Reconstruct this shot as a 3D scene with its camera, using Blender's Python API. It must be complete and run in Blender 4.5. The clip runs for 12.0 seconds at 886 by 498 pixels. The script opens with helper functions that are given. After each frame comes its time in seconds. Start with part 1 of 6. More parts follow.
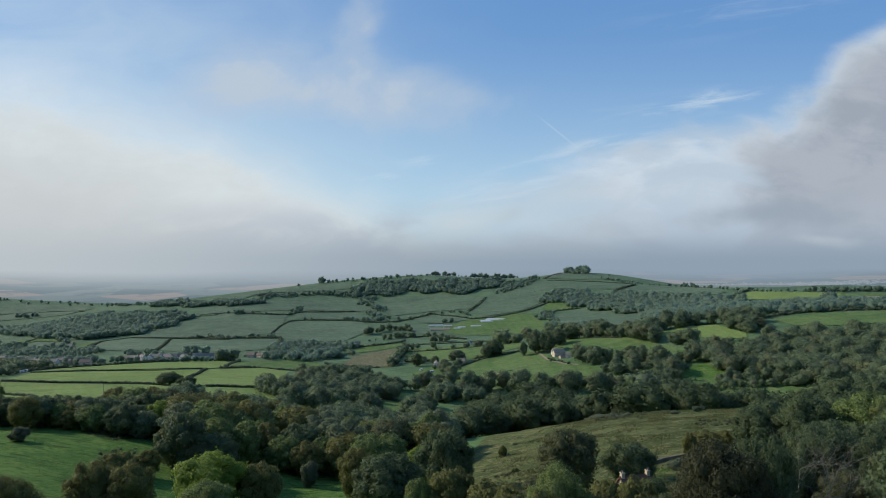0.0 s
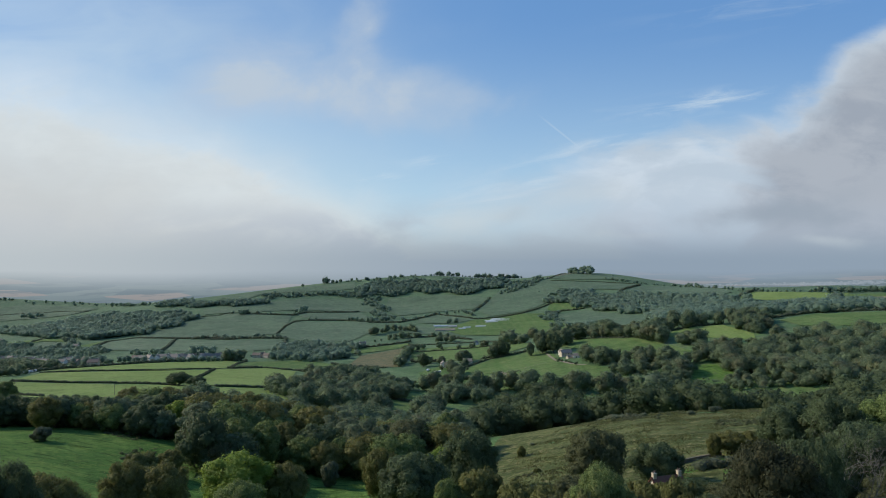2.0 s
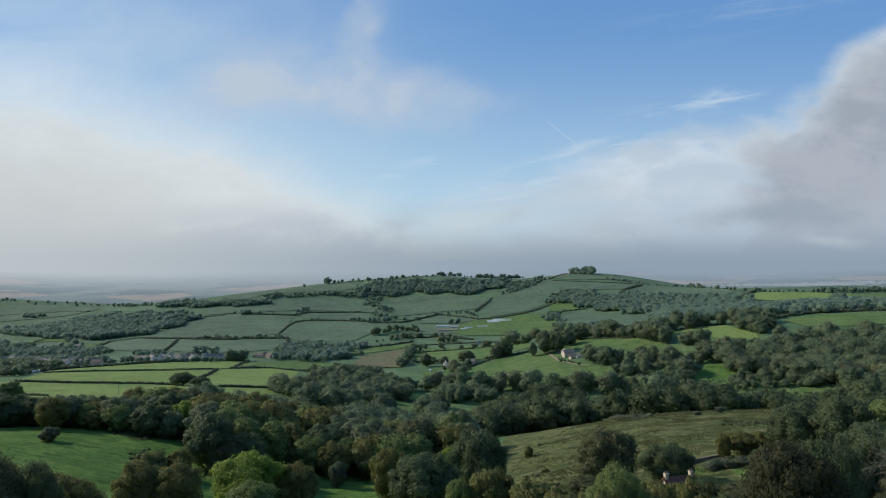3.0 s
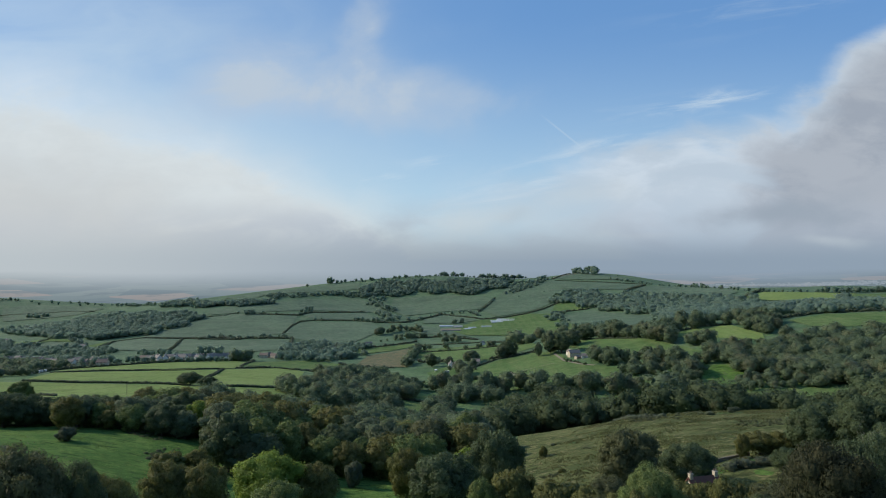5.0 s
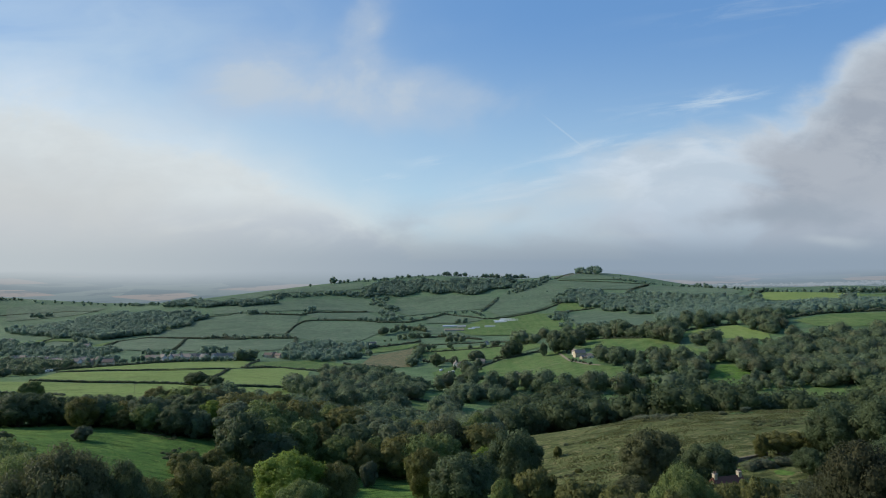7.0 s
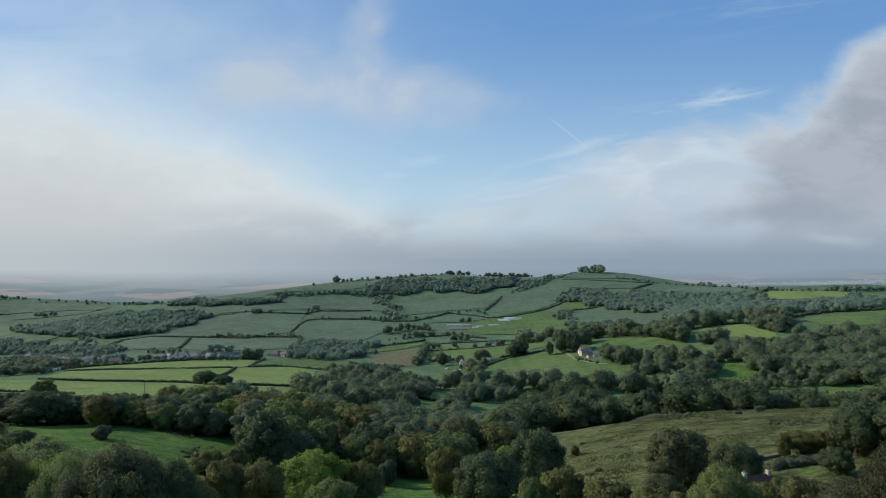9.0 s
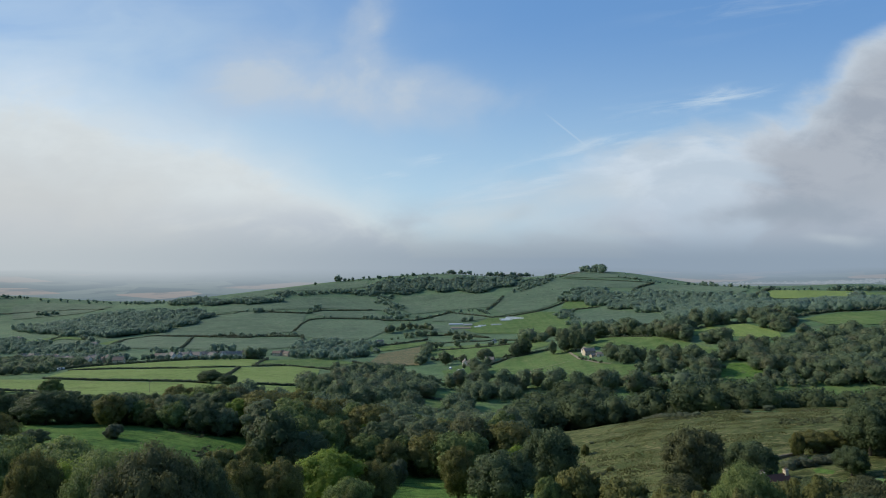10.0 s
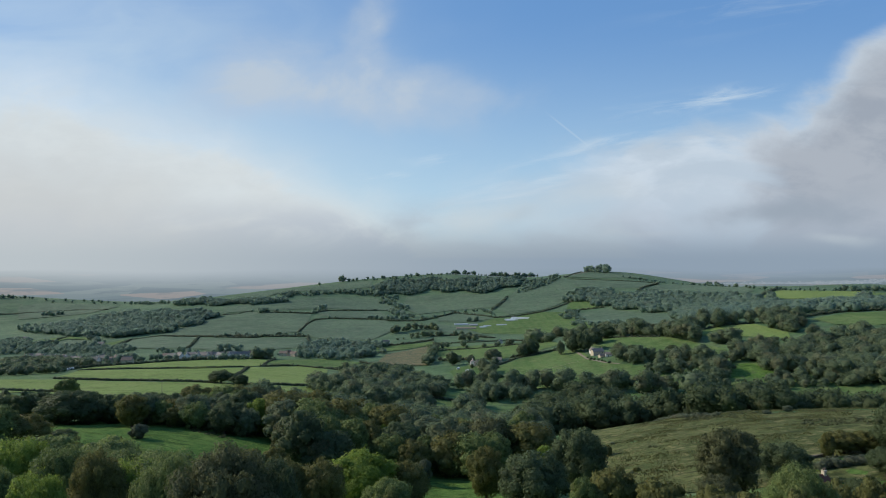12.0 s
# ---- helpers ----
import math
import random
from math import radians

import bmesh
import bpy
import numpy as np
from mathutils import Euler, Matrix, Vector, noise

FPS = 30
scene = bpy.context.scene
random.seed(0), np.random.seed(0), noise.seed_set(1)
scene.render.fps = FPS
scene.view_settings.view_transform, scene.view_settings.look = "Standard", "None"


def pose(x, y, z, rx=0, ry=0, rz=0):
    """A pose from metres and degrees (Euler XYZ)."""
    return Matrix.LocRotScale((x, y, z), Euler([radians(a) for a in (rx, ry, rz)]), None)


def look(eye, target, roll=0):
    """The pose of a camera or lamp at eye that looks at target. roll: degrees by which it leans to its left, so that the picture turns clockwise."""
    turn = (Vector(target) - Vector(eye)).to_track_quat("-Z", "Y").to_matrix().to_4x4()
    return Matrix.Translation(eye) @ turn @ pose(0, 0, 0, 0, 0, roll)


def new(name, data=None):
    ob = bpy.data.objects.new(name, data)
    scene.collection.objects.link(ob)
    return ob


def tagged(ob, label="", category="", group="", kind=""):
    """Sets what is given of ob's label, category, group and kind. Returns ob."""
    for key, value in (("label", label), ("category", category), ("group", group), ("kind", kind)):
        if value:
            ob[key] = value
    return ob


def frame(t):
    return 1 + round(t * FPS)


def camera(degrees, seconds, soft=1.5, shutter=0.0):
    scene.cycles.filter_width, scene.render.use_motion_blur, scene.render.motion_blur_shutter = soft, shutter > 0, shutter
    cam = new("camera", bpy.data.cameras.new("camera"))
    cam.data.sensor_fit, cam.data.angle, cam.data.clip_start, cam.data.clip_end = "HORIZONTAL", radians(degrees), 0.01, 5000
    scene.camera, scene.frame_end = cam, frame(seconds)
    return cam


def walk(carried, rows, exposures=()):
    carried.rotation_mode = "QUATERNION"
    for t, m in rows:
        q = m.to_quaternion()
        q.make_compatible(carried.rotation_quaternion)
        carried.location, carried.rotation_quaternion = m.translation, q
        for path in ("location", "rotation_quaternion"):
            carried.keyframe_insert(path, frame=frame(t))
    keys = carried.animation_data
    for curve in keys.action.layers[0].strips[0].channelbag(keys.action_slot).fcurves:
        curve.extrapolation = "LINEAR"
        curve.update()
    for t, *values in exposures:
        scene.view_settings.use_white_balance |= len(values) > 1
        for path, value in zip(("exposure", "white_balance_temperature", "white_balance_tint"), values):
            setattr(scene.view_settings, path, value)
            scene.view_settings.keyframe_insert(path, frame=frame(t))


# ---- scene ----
cam = camera(70.0, 12.0, soft=1.0)
CAMERA_Z = 180.0


def stand(x, yaw, pitch):
    """The drone's pose on its sideways track."""
    return pose(x, 0.0, CAMERA_Z, 90 + pitch, 0, yaw)


walk(cam, [
    (0.0, stand(14.183, -0.5152, 1.2391)),
    (0.5, stand(12.539, -0.4683, 1.2298)),
    (1.0, stand(11.123, -0.4077, 1.2562)),
    (1.5, stand(9.765, -0.3641, 1.2737)),
    (2.0, stand(8.539, -0.3128, 1.2599)),
    (2.5, stand(7.378, -0.2758, 1.2726)),
    (3.0, stand(6.411, -0.2265, 1.2813)),
    (5.0, stand(2.046, -0.0830, 1.2789)),
    (5.5, stand(1.032, -0.0360, 1.2809)),
    (6.0, stand(-0.000, 0.0000, 1.2789)),
    (6.5, stand(-1.075, 0.0324, 1.2759)),
    (7.0, stand(-2.269, 0.0533, 1.2693)),
    (9.0, stand(-7.644, 0.1954, 1.1663)),
    (9.5, stand(-9.247, 0.2144, 1.1440)),
    (10.0, stand(-10.888, 0.2460, 1.1120)),
    (10.5, stand(-12.819, 0.2782, 1.0785)),
    (11.0, stand(-14.692, 0.3347, 1.0673)),
    (11.5, stand(-16.431, 0.3896, 1.1017)),
    (12.0, stand(-17.817, 0.4312, 1.1272)),
], exposures=[(0.0, 0.1, 6850, 10), (12.0, 0.1, 6850, 10)])

# ---------------------------------------------------------------- light
SUN_ELEVATION, SUN_AZIMUTH = radians(30), radians(-72)   # from +y, clockwise
sun_way = Vector((math.sin(SUN_AZIMUTH) * math.cos(SUN_ELEVATION), math.cos(SUN_AZIMUTH) * math.cos(SUN_ELEVATION), math.sin(SUN_ELEVATION)))
sun_data = bpy.data.lights.new("sun", "SUN")
sun_data.energy, sun_data.angle, sun_data.color = 3.9, radians(4.0), (1.0, 0.92, 0.78)
sun = new("sun", sun_data)
sun.matrix_world = look(sun_way * 400 + Vector((0, 300, 300)), Vector((0, 300, 300)))

world = bpy.data.worlds.new("sky")
scene.world = world
world.use_nodes = True
wn, wl = world.node_tree.nodes, world.node_tree.links
wn.clear()


class Sums:
    """Short hand for sums of shader numbers in one node tree."""

    def __init__(self, tree):
        self.tree = tree

    def put(self, socket, value):
        if isinstance(value, (int, float, tuple)):
            socket.default_value = value
        else:
            self.tree.links.new(value, socket)

    def math(self, op, a, b=0.0, c=None, clamp=False):
        n = self.tree.nodes.new("ShaderNodeMath")
        n.operation, n.use_clamp = op, clamp
        self.put(n.inputs[0], a)
        self.put(n.inputs[1], b)
        if c is not None:
            self.put(n.inputs[2], c)
        return n.outputs[0]

    def noise(self, vector, scale, detail=4.0, rough=0.55, distortion=0.0):
        n = self.tree.nodes.new("ShaderNodeTexNoise")
        self.put(n.inputs["Vector"], vector)
        n.inputs["Scale"].default_value, n.inputs["Detail"].default_value = scale, detail
        n.inputs["Roughness"].default_value, n.inputs["Distortion"].default_value = rough, distortion
        return n.outputs[0]

    def ramp(self, x, low, high, a=0.0, b=1.0, smooth=True):
        n = self.tree.nodes.new("ShaderNodeMapRange")
        n.interpolation_type = "SMOOTHSTEP" if smooth else "LINEAR"
        self.put(n.inputs["Value"], x)
        for name, v in (("From Min", low), ("From Max", high), ("To Min", a), ("To Max", b)):
            n.inputs[name].default_value = v
        return n.outputs[0]

    def mix(self, f, a, b, blend="MIX"):
        n = self.tree.nodes.new("ShaderNodeMix")
        n.data_type, n.blend_type = "RGBA", blend
        self.put(n.inputs[0], f)
        self.put(n.inputs[6], a if not isinstance(a, tuple) else (*a, 1.0))
        self.put(n.inputs[7], b if not isinstance(b, tuple) else (*b, 1.0))
        return n.outputs[2]

    def vector(self, x, y, z=0.0):
        n = self.tree.nodes.new("ShaderNodeCombineXYZ")
        for s, v in zip(n.inputs, (x, y, z)):
            self.put(s, v)
        return n.outputs[0]


def cloudy_sky():
    """A clear morning sky behind a bank of low cloud, in slopes east and up of the way ahead."""
    g = Sums(world.node_tree)
    coords = wn.new("ShaderNodeTexCoord")
    split = wn.new("ShaderNodeSeparateXYZ")
    wl.new(coords.outputs["Generated"], split.inputs[0])
    ahead = g.math("MAXIMUM", g.math("ABSOLUTE", split.outputs[1]), 0.12)
    u = g.math("DIVIDE", split.outputs[0], ahead)
    v = g.math("DIVIDE", split.outputs[2], ahead)
    flat = g.vector(u, g.math("MULTIPLY", v, 1.6))
    big = g.math("SUBTRACT", g.noise(flat, 3.0, 3), 0.5)
    big2 = g.math("SUBTRACT", g.noise(g.vector(v, u, 3.0), 3.5, 3), 0.5)
    fine = g.math("MULTIPLY_ADD", g.noise(flat, 4.2, 10, 0.6, 0.3), 2.6, -0.8)
    uw = g.math("MULTIPLY_ADD", big, 0.16, u)
    vw = g.math("MULTIPLY_ADD", big2, 0.10, v)

    def blob(u0, v0, su, sv, lean=0.0, power=1.0):
        du, dv = g.math("SUBTRACT", uw, u0), g.math("SUBTRACT", vw, v0)
        c, s = math.cos(radians(lean)), math.sin(radians(lean))
        a = g.math("MULTIPLY_ADD", du, c / su, g.math("MULTIPLY", dv, s / su))
        b = g.math("MULTIPLY_ADD", dv, c / sv, g.math("MULTIPLY", du, -s / sv))
        d2 = g.math("MULTIPLY_ADD", a, a, g.math("MULTIPLY", b, b))
        return g.math("MULTIPLY", g.math("EXPONENT", g.math("MULTIPLY", d2, -1.0)), power)

    def total(*blobs):
        out = blobs[0]
        for b in blobs[1:]:
            out = g.math("ADD", out, b)
        return out

    def cover(density, low, high, grain=0.5):
        return g.ramp(g.math("MULTIPLY_ADD", g.math("SUBTRACT", fine, 0.5), g.math("MINIMUM", g.math("MULTIPLY", density, grain * 2.0), grain), density), low, high)

    # clear air paling downwards, thin high cloud, then the low banks with ragged upper edges
    ragged = g.math("ADD", g.math("MULTIPLY", big, 0.16), g.math("MULTIPLY", g.math("SUBTRACT", g.noise(flat, 7.0, 9, 0.58, 0.4), 0.5), 0.16))
    soft = g.math("SUBTRACT", g.noise(g.vector(u, g.math("MULTIPLY", v, 2.6), 5.0), 4.5, 8, 0.55, 0.6), 0.5)
    veil = g.math("MULTIPLY_ADD", g.math("EXPONENT", g.math("MULTIPLY", g.math("MAXIMUM", v, 0.0), -5.0)), 0.30, 0.68)

    def bank(edge, rough, fade, low, high):
        """A bank below its upper edge; also how deep in it a place lies."""
        deep = g.math("SUBTRACT", g.math("MULTIPLY_ADD", ragged, rough, edge), v)
        return deep, g.math("MULTIPLY", fade, g.ramp(deep, low, high))

    fibre = g.noise(g.vector(g.math("MULTIPLY", u, 6.0), g.math("MULTIPLY_ADD", u, -8.0, g.math("MULTIPLY", v, 46.0)), 2.0), 1.0, 7, 0.62, 0.5)
    strand = g.ramp(fibre, 0.44, 0.70)
    streaks = g.math("MULTIPLY", strand, g.math("MINIMUM", total(blob(0.41, 0.252, 0.11, 0.016, 5, 0.9), blob(0.29, 0.178, 0.15, 0.020, 9, 0.9), blob(0.25, 0.135, 0.16, 0.020, 9, 0.8), blob(-0.12, 0.126, 0.07, 0.006, 8, 0.7), blob(-0.01, 0.165, 0.06, 0.010, 3, 0.7), blob(0.50, 0.40, 0.16, 0.03, 8, 0.25), blob(0.10, 0.110, 0.14, 0.03, 8, 0.5)), 0.9))
    thin = g.math("MULTIPLY", g.ramp(g.math("MULTIPLY_ADD", ragged, 0.8, u), 0.16, -0.62, 0.0, 0.9), g.ramp(g.math("MULTIPLY_ADD", soft, 0.35, v), 0.70, 0.14))
    wisp = cover(total(blob(-0.22, 0.262, 0.26, 0.055, 4, 0.9), blob(-0.31, 0.25, 0.09, 0.06, 30, 0.6), blob(-0.125, 0.37, 0.040, 0.085, -24, 1.15), blob(-0.34, 0.30, 0.09, 0.055, 20, 0.9), blob(0.02, 0.265, 0.14, 0.04, 0, 0.7), blob(-0.12, 0.23, 0.12, 0.03, -8, 0.7)), 0.05, 1.7, 1.1)
    deep_right, right = bank(g.math("ADD", g.math("MULTIPLY_ADD", u, 0.20, 0.140), g.ramp(u, 0.48, 0.80, 0.0, 0.13)), 0.85, g.ramp(u, -0.12, 0.34), -0.015, 0.05)
    deep_left, left = bank(g.ramp(u, -0.74, 0.14, 0.305, 0.050), 0.85, g.ramp(u, 0.36, 0.0), -0.06, 0.09)
    body = g.math("MULTIPLY", g.ramp(g.math("MULTIPLY_ADD", soft, 0.35, u), 0.43, 0.56), g.ramp(deep_right, 0.0, 0.10))
    gap_light = cover(total(blob(0.63, 0.032, 0.05, 0.012, 0, 1.2), blob(0.27, 0.028, 0.10, 0.008, 0, 0.6), blob(0.02, 0.075, 0.10, 0.03, 8, 0.6), blob(0.22, 0.10, 0.22, 0.03, 8, 0.6)), 0.1, 1.4, 0.8)
    under = g.math("MULTIPLY", g.math("MULTIPLY", g.ramp(v, 0.115, 0.055), g.ramp(u, -0.65, 0.0, 0.3, 1.0)), g.ramp(soft, -0.13, 0.10, 0.15, 0.8))
    strip = cover(total(blob(0.52, 0.062, 0.15, 0.020, 3, 1.0), blob(0.60, 0.09, 0.10, 0.03, 20, 0.6), blob(0.10, 0.078, 0.05, 0.018, 15, 0.6)), 0.05, 1.4, 0.9)
    trail = g.math("MULTIPLY", g.ramp(g.math("ABSOLUTE", g.math("MULTIPLY_ADD", g.math("SUBTRACT", u, 0.195), 0.80, g.math("SUBTRACT", v, 0.205))), 0.0030, 0.0006), g.ramp(g.math("ABSOLUTE", g.math("SUBTRACT", u, 0.195)), 0.045, 0.01, 0.0, 0.22))
    haze = g.ramp(v, 0.070, 0.0, 0.0, 1.0)
    colour = g.mix(g.ramp(v, 0.02, 0.42), (0.42, 0.64, 0.83), (0.128, 0.320, 0.680))
    whole = veil
    lumps = g.math("MULTIPLY_ADD", g.noise(g.vector(u, g.math("MULTIPLY", v, 2.0), 9.0), 11.0, 9, 0.6, 0.5), 0.6, g.math("MULTIPLY", soft, 0.9))
    left_tone = g.mix(g.ramp(deep_left, 0.02, 0.24), (0.66, 0.75, 0.82), (0.575, 0.625, 0.665))
    right_tone = g.mix(g.ramp(soft, -0.14, 0.14), (0.49, 0.61, 0.75), (0.58, 0.69, 0.82))
    left_tone = g.mix(g.ramp(lumps, 0.22, 0.40, 0.14, 0.0), left_tone, (0.47, 0.535, 0.605))
    right_tone = g.mix(g.ramp(lumps, 0.24, 0.38, 0.2, 0.0), right_tone, (0.40, 0.49, 0.60))
    body_tone = g.mix(g.ramp(lumps, 0.20, 0.42), (0.325, 0.385, 0.480), (0.395, 0.455, 0.545))
    body_tone = g.mix(g.ramp(deep_right, 0.045, 0.0, 0.0, 0.7), body_tone, (0.55, 0.59, 0.65))
    far_tone = g.mix(g.ramp(u, -0.75, 0.3), (0.47, 0.54, 0.60), (0.262, 0.347, 0.455))
    for mask, tone in ((trail, (0.66, 0.78, 0.88)), (streaks, (0.58, 0.72, 0.86)), (thin, (0.56, 0.70, 0.80)), (wisp, (0.47, 0.58, 0.72)), (right, right_tone), (g.math("MULTIPLY", right, body), body_tone),
                       (left, left_tone), (under, (0.40, 0.475, 0.585)), (strip, (0.315, 0.388, 0.485)), (gap_light, (0.55, 0.63, 0.71)), (haze, far_tone)):
        colour = g.mix(mask, colour, tone)
        whole = g.math("MAXIMUM", whole, mask)

    sky = wn.new("ShaderNodeTexSky")
    sky.sky_type, sky.sun_disc = "NISHITA", False
    sky.sun_elevation, sky.sun_rotation = SUN_ELEVATION, SUN_AZIMUTH
    sky.dust_density, sky.ozone_density = 0.2, 4.5
    clear, cloud, mixer, out = (wn.new(k) for k in ("ShaderNodeBackground", "ShaderNodeBackground", "ShaderNodeMixShader", "ShaderNodeOutputWorld"))
    wl.new(sky.outputs[0], clear.inputs[0])
    clear.inputs[1].default_value = 0.132
    wl.new(colour, cloud.inputs[0])
    cloud.inputs[1].default_value = 0.935
    wl.new(whole, mixer.inputs[0])
    wl.new(clear.outputs[0], mixer.inputs[1])
    wl.new(cloud.outputs[0], mixer.inputs[2])
    wl.new(mixer.outputs[0], out.inputs[0])


cloudy_sky()

# ---------------------------------------------------------------- the lie of the land
SWELLS = []


def belt(y, spread, xs, rises):
    """One row of broad swells of the ground across the view."""
    SWELLS.extend((x, y, rise, spread) for x, rise in zip(xs, rises))


BASE_Z = 60.0
belt(-250, 230, [-1200, -700, -300, 0, 300, 700, 1200], [70.6, 137.9, 46.9, 54.9, 57.4, 117.1, 213.3])
belt(30, 75, [-220, -110, 0, 110, 220], [-113.2, 47.5, 12.0, 24.0, 6.3])
belt(110, 62, [-230, -140, -60, 20, 100, 190], [49.3, 20.4, -0.4, 10.9, 2.6, 28.9])
belt(190, 66, [-260, -170, -90, -10, 70, 150, 240], [29.3, 1.8, 20.7, -8.7, 25.2, -2.1, 24.5])
belt(285, 82, [-340, -220, -110, 0, 100, 200, 310], [37.0, 1.3, 25.4, -0.9, 27.5, 16.6, 24.8])
belt(410, 110, [-450, -290, -140, 0, 140, 280, 430], [26.9, -6.2, 22.6, -8.3, 6.5, -11.8, 16.1])
belt(580, 150, [-650, -420, -210, 0, 190, 380, 600], [7.0, -1.9, 18.4, -8.3, -2.8, 1.9, 24.9])
belt(800, 200, [-1200, -850, -550, -280, -40, 200, 450, 750, 1200, 1700], [-4.2, -20.3, 7.9, 7.2, -23.0, 29.1, 20.3, 30.7, 130.9, 386.1])
belt(1100, 240, [-1250, -880, -520, -180, 140, 450, 800, 1200, 1700], [-29.4, -5.2, -25.3, -4.5, -17.7, 14.9, 10.7, 32.2, 50.9])
belt(1450, 260, [-1700, -1250, -820, -410, 0, 350, 700, 1100, 1600], [10.3, -25.8, -21.8, -2.7, -2.2, -15.9, 43.3, 25.6, 71.3])
belt(1800, 230, [-1700, -1250, -850, -480, -150, 150, 450, 800, 1200], [-25.3, -46.1, 6.6, 20.5, -26.0, 17.4, 28.4, 4.0, 12.0])
belt(2130, 200, [-1900, -1550, -1200, -850, -530, -240, 30, 270, 500, 740, 1050, 1400], [28.0, 38.0, 22.0, 5.0, 19.0, 24.9, 61.9, -15.4, 51.4, 8.8, 10.4, 35.4])
belt(2450, 270, [-2100, -1650, -1200, -750, -350, 50, 450, 850, 1300], [-24.4, -30.0, -22.0, -30.0, 43.8, -3.1, 49.1, 13.0, -3.1])
belt(2950, 420, [-2300, -1650, -1000, -350, 300, 950, 1600], [-37.5, -30.4, -46.4, -20.4, -35.0, -5.7, 17.5])
belt(3600, 520, [-2900, -2100, -1300, -500, 300, 1100, 1900, 2900], [-12.8, -26.6, -17.6, -17.4, -7.6, -13.2, -13.0, 23.8])
belt(4300, 560, [-3200, -2200, -1300, -450, 450, 1300, 2200, 3200], [12.3, -5.1, -6.0, -4.5, -6.1, 21.3, -15.2, 23.5])
belt(5000, 560, [-3200, -2200, -1300, -450, 450, 1300, 2200, 3200], [49.2, 25.2, 48.4, 43.5, 45.6, 43.6, 37.1, 57.0])
swell = np.array(SWELLS)


def ground_z(x, y):
    """The height of the ground at numpy arrays x, y."""
    x, y = np.asarray(x, float), np.asarray(y, float)
    z = np.full(x.shape, BASE_Z)
    for sx, sy, rise, spread in swell:
        z += rise * np.exp(-((x - sx) ** 2 + (y - sy) ** 2) / (2 * spread * spread))
    near = np.exp(-np.hypot(x, y) / 500)
    z += near * (0.55 * np.sin(x * 0.11 + 1.3 * np.sin(y * 0.07)) * np.sin(y * 0.13 + 0.9 * np.sin(x * 0.06)) + 0.22 * np.sin(x * 0.43 + y * 0.17) * np.sin(y * 0.37 - x * 0.12))
    return z


def height(x, y):
    return float(ground_z(np.array([x]), np.array([y]))[0])


# ---------------------------------------------------------------- materials
def principled(name):
    m = bpy.data.materials.new(name)
    m.use_nodes = True
    bsdf = m.node_tree.nodes["Principled BSDF"]
    return m, bsdf, Sums(m.node_tree)


def place_of(g):
    n = g.tree.nodes.new("ShaderNodeTexCoord")
    return n.outputs["Object"]


def whim(g):
    """A random number for each object, and one for each loose island."""
    a = g.tree.nodes.new("ShaderNodeObjectInfo").outputs["Random"]
    b = g.tree.nodes.new("ShaderNodeNewGeometry").outputs["Random Per Island"]
    return a, b


def relief(g, bsdf, value, strength, distance):
    n = g.tree.nodes.new("ShaderNodeBump")
    n.inputs["Strength"].default_value, n.inputs["Distance"].default_value = strength, distance
    g.put(n.inputs["Height"], value)
    g.tree.links.new(n.outputs[0], bsdf.inputs["Normal"])


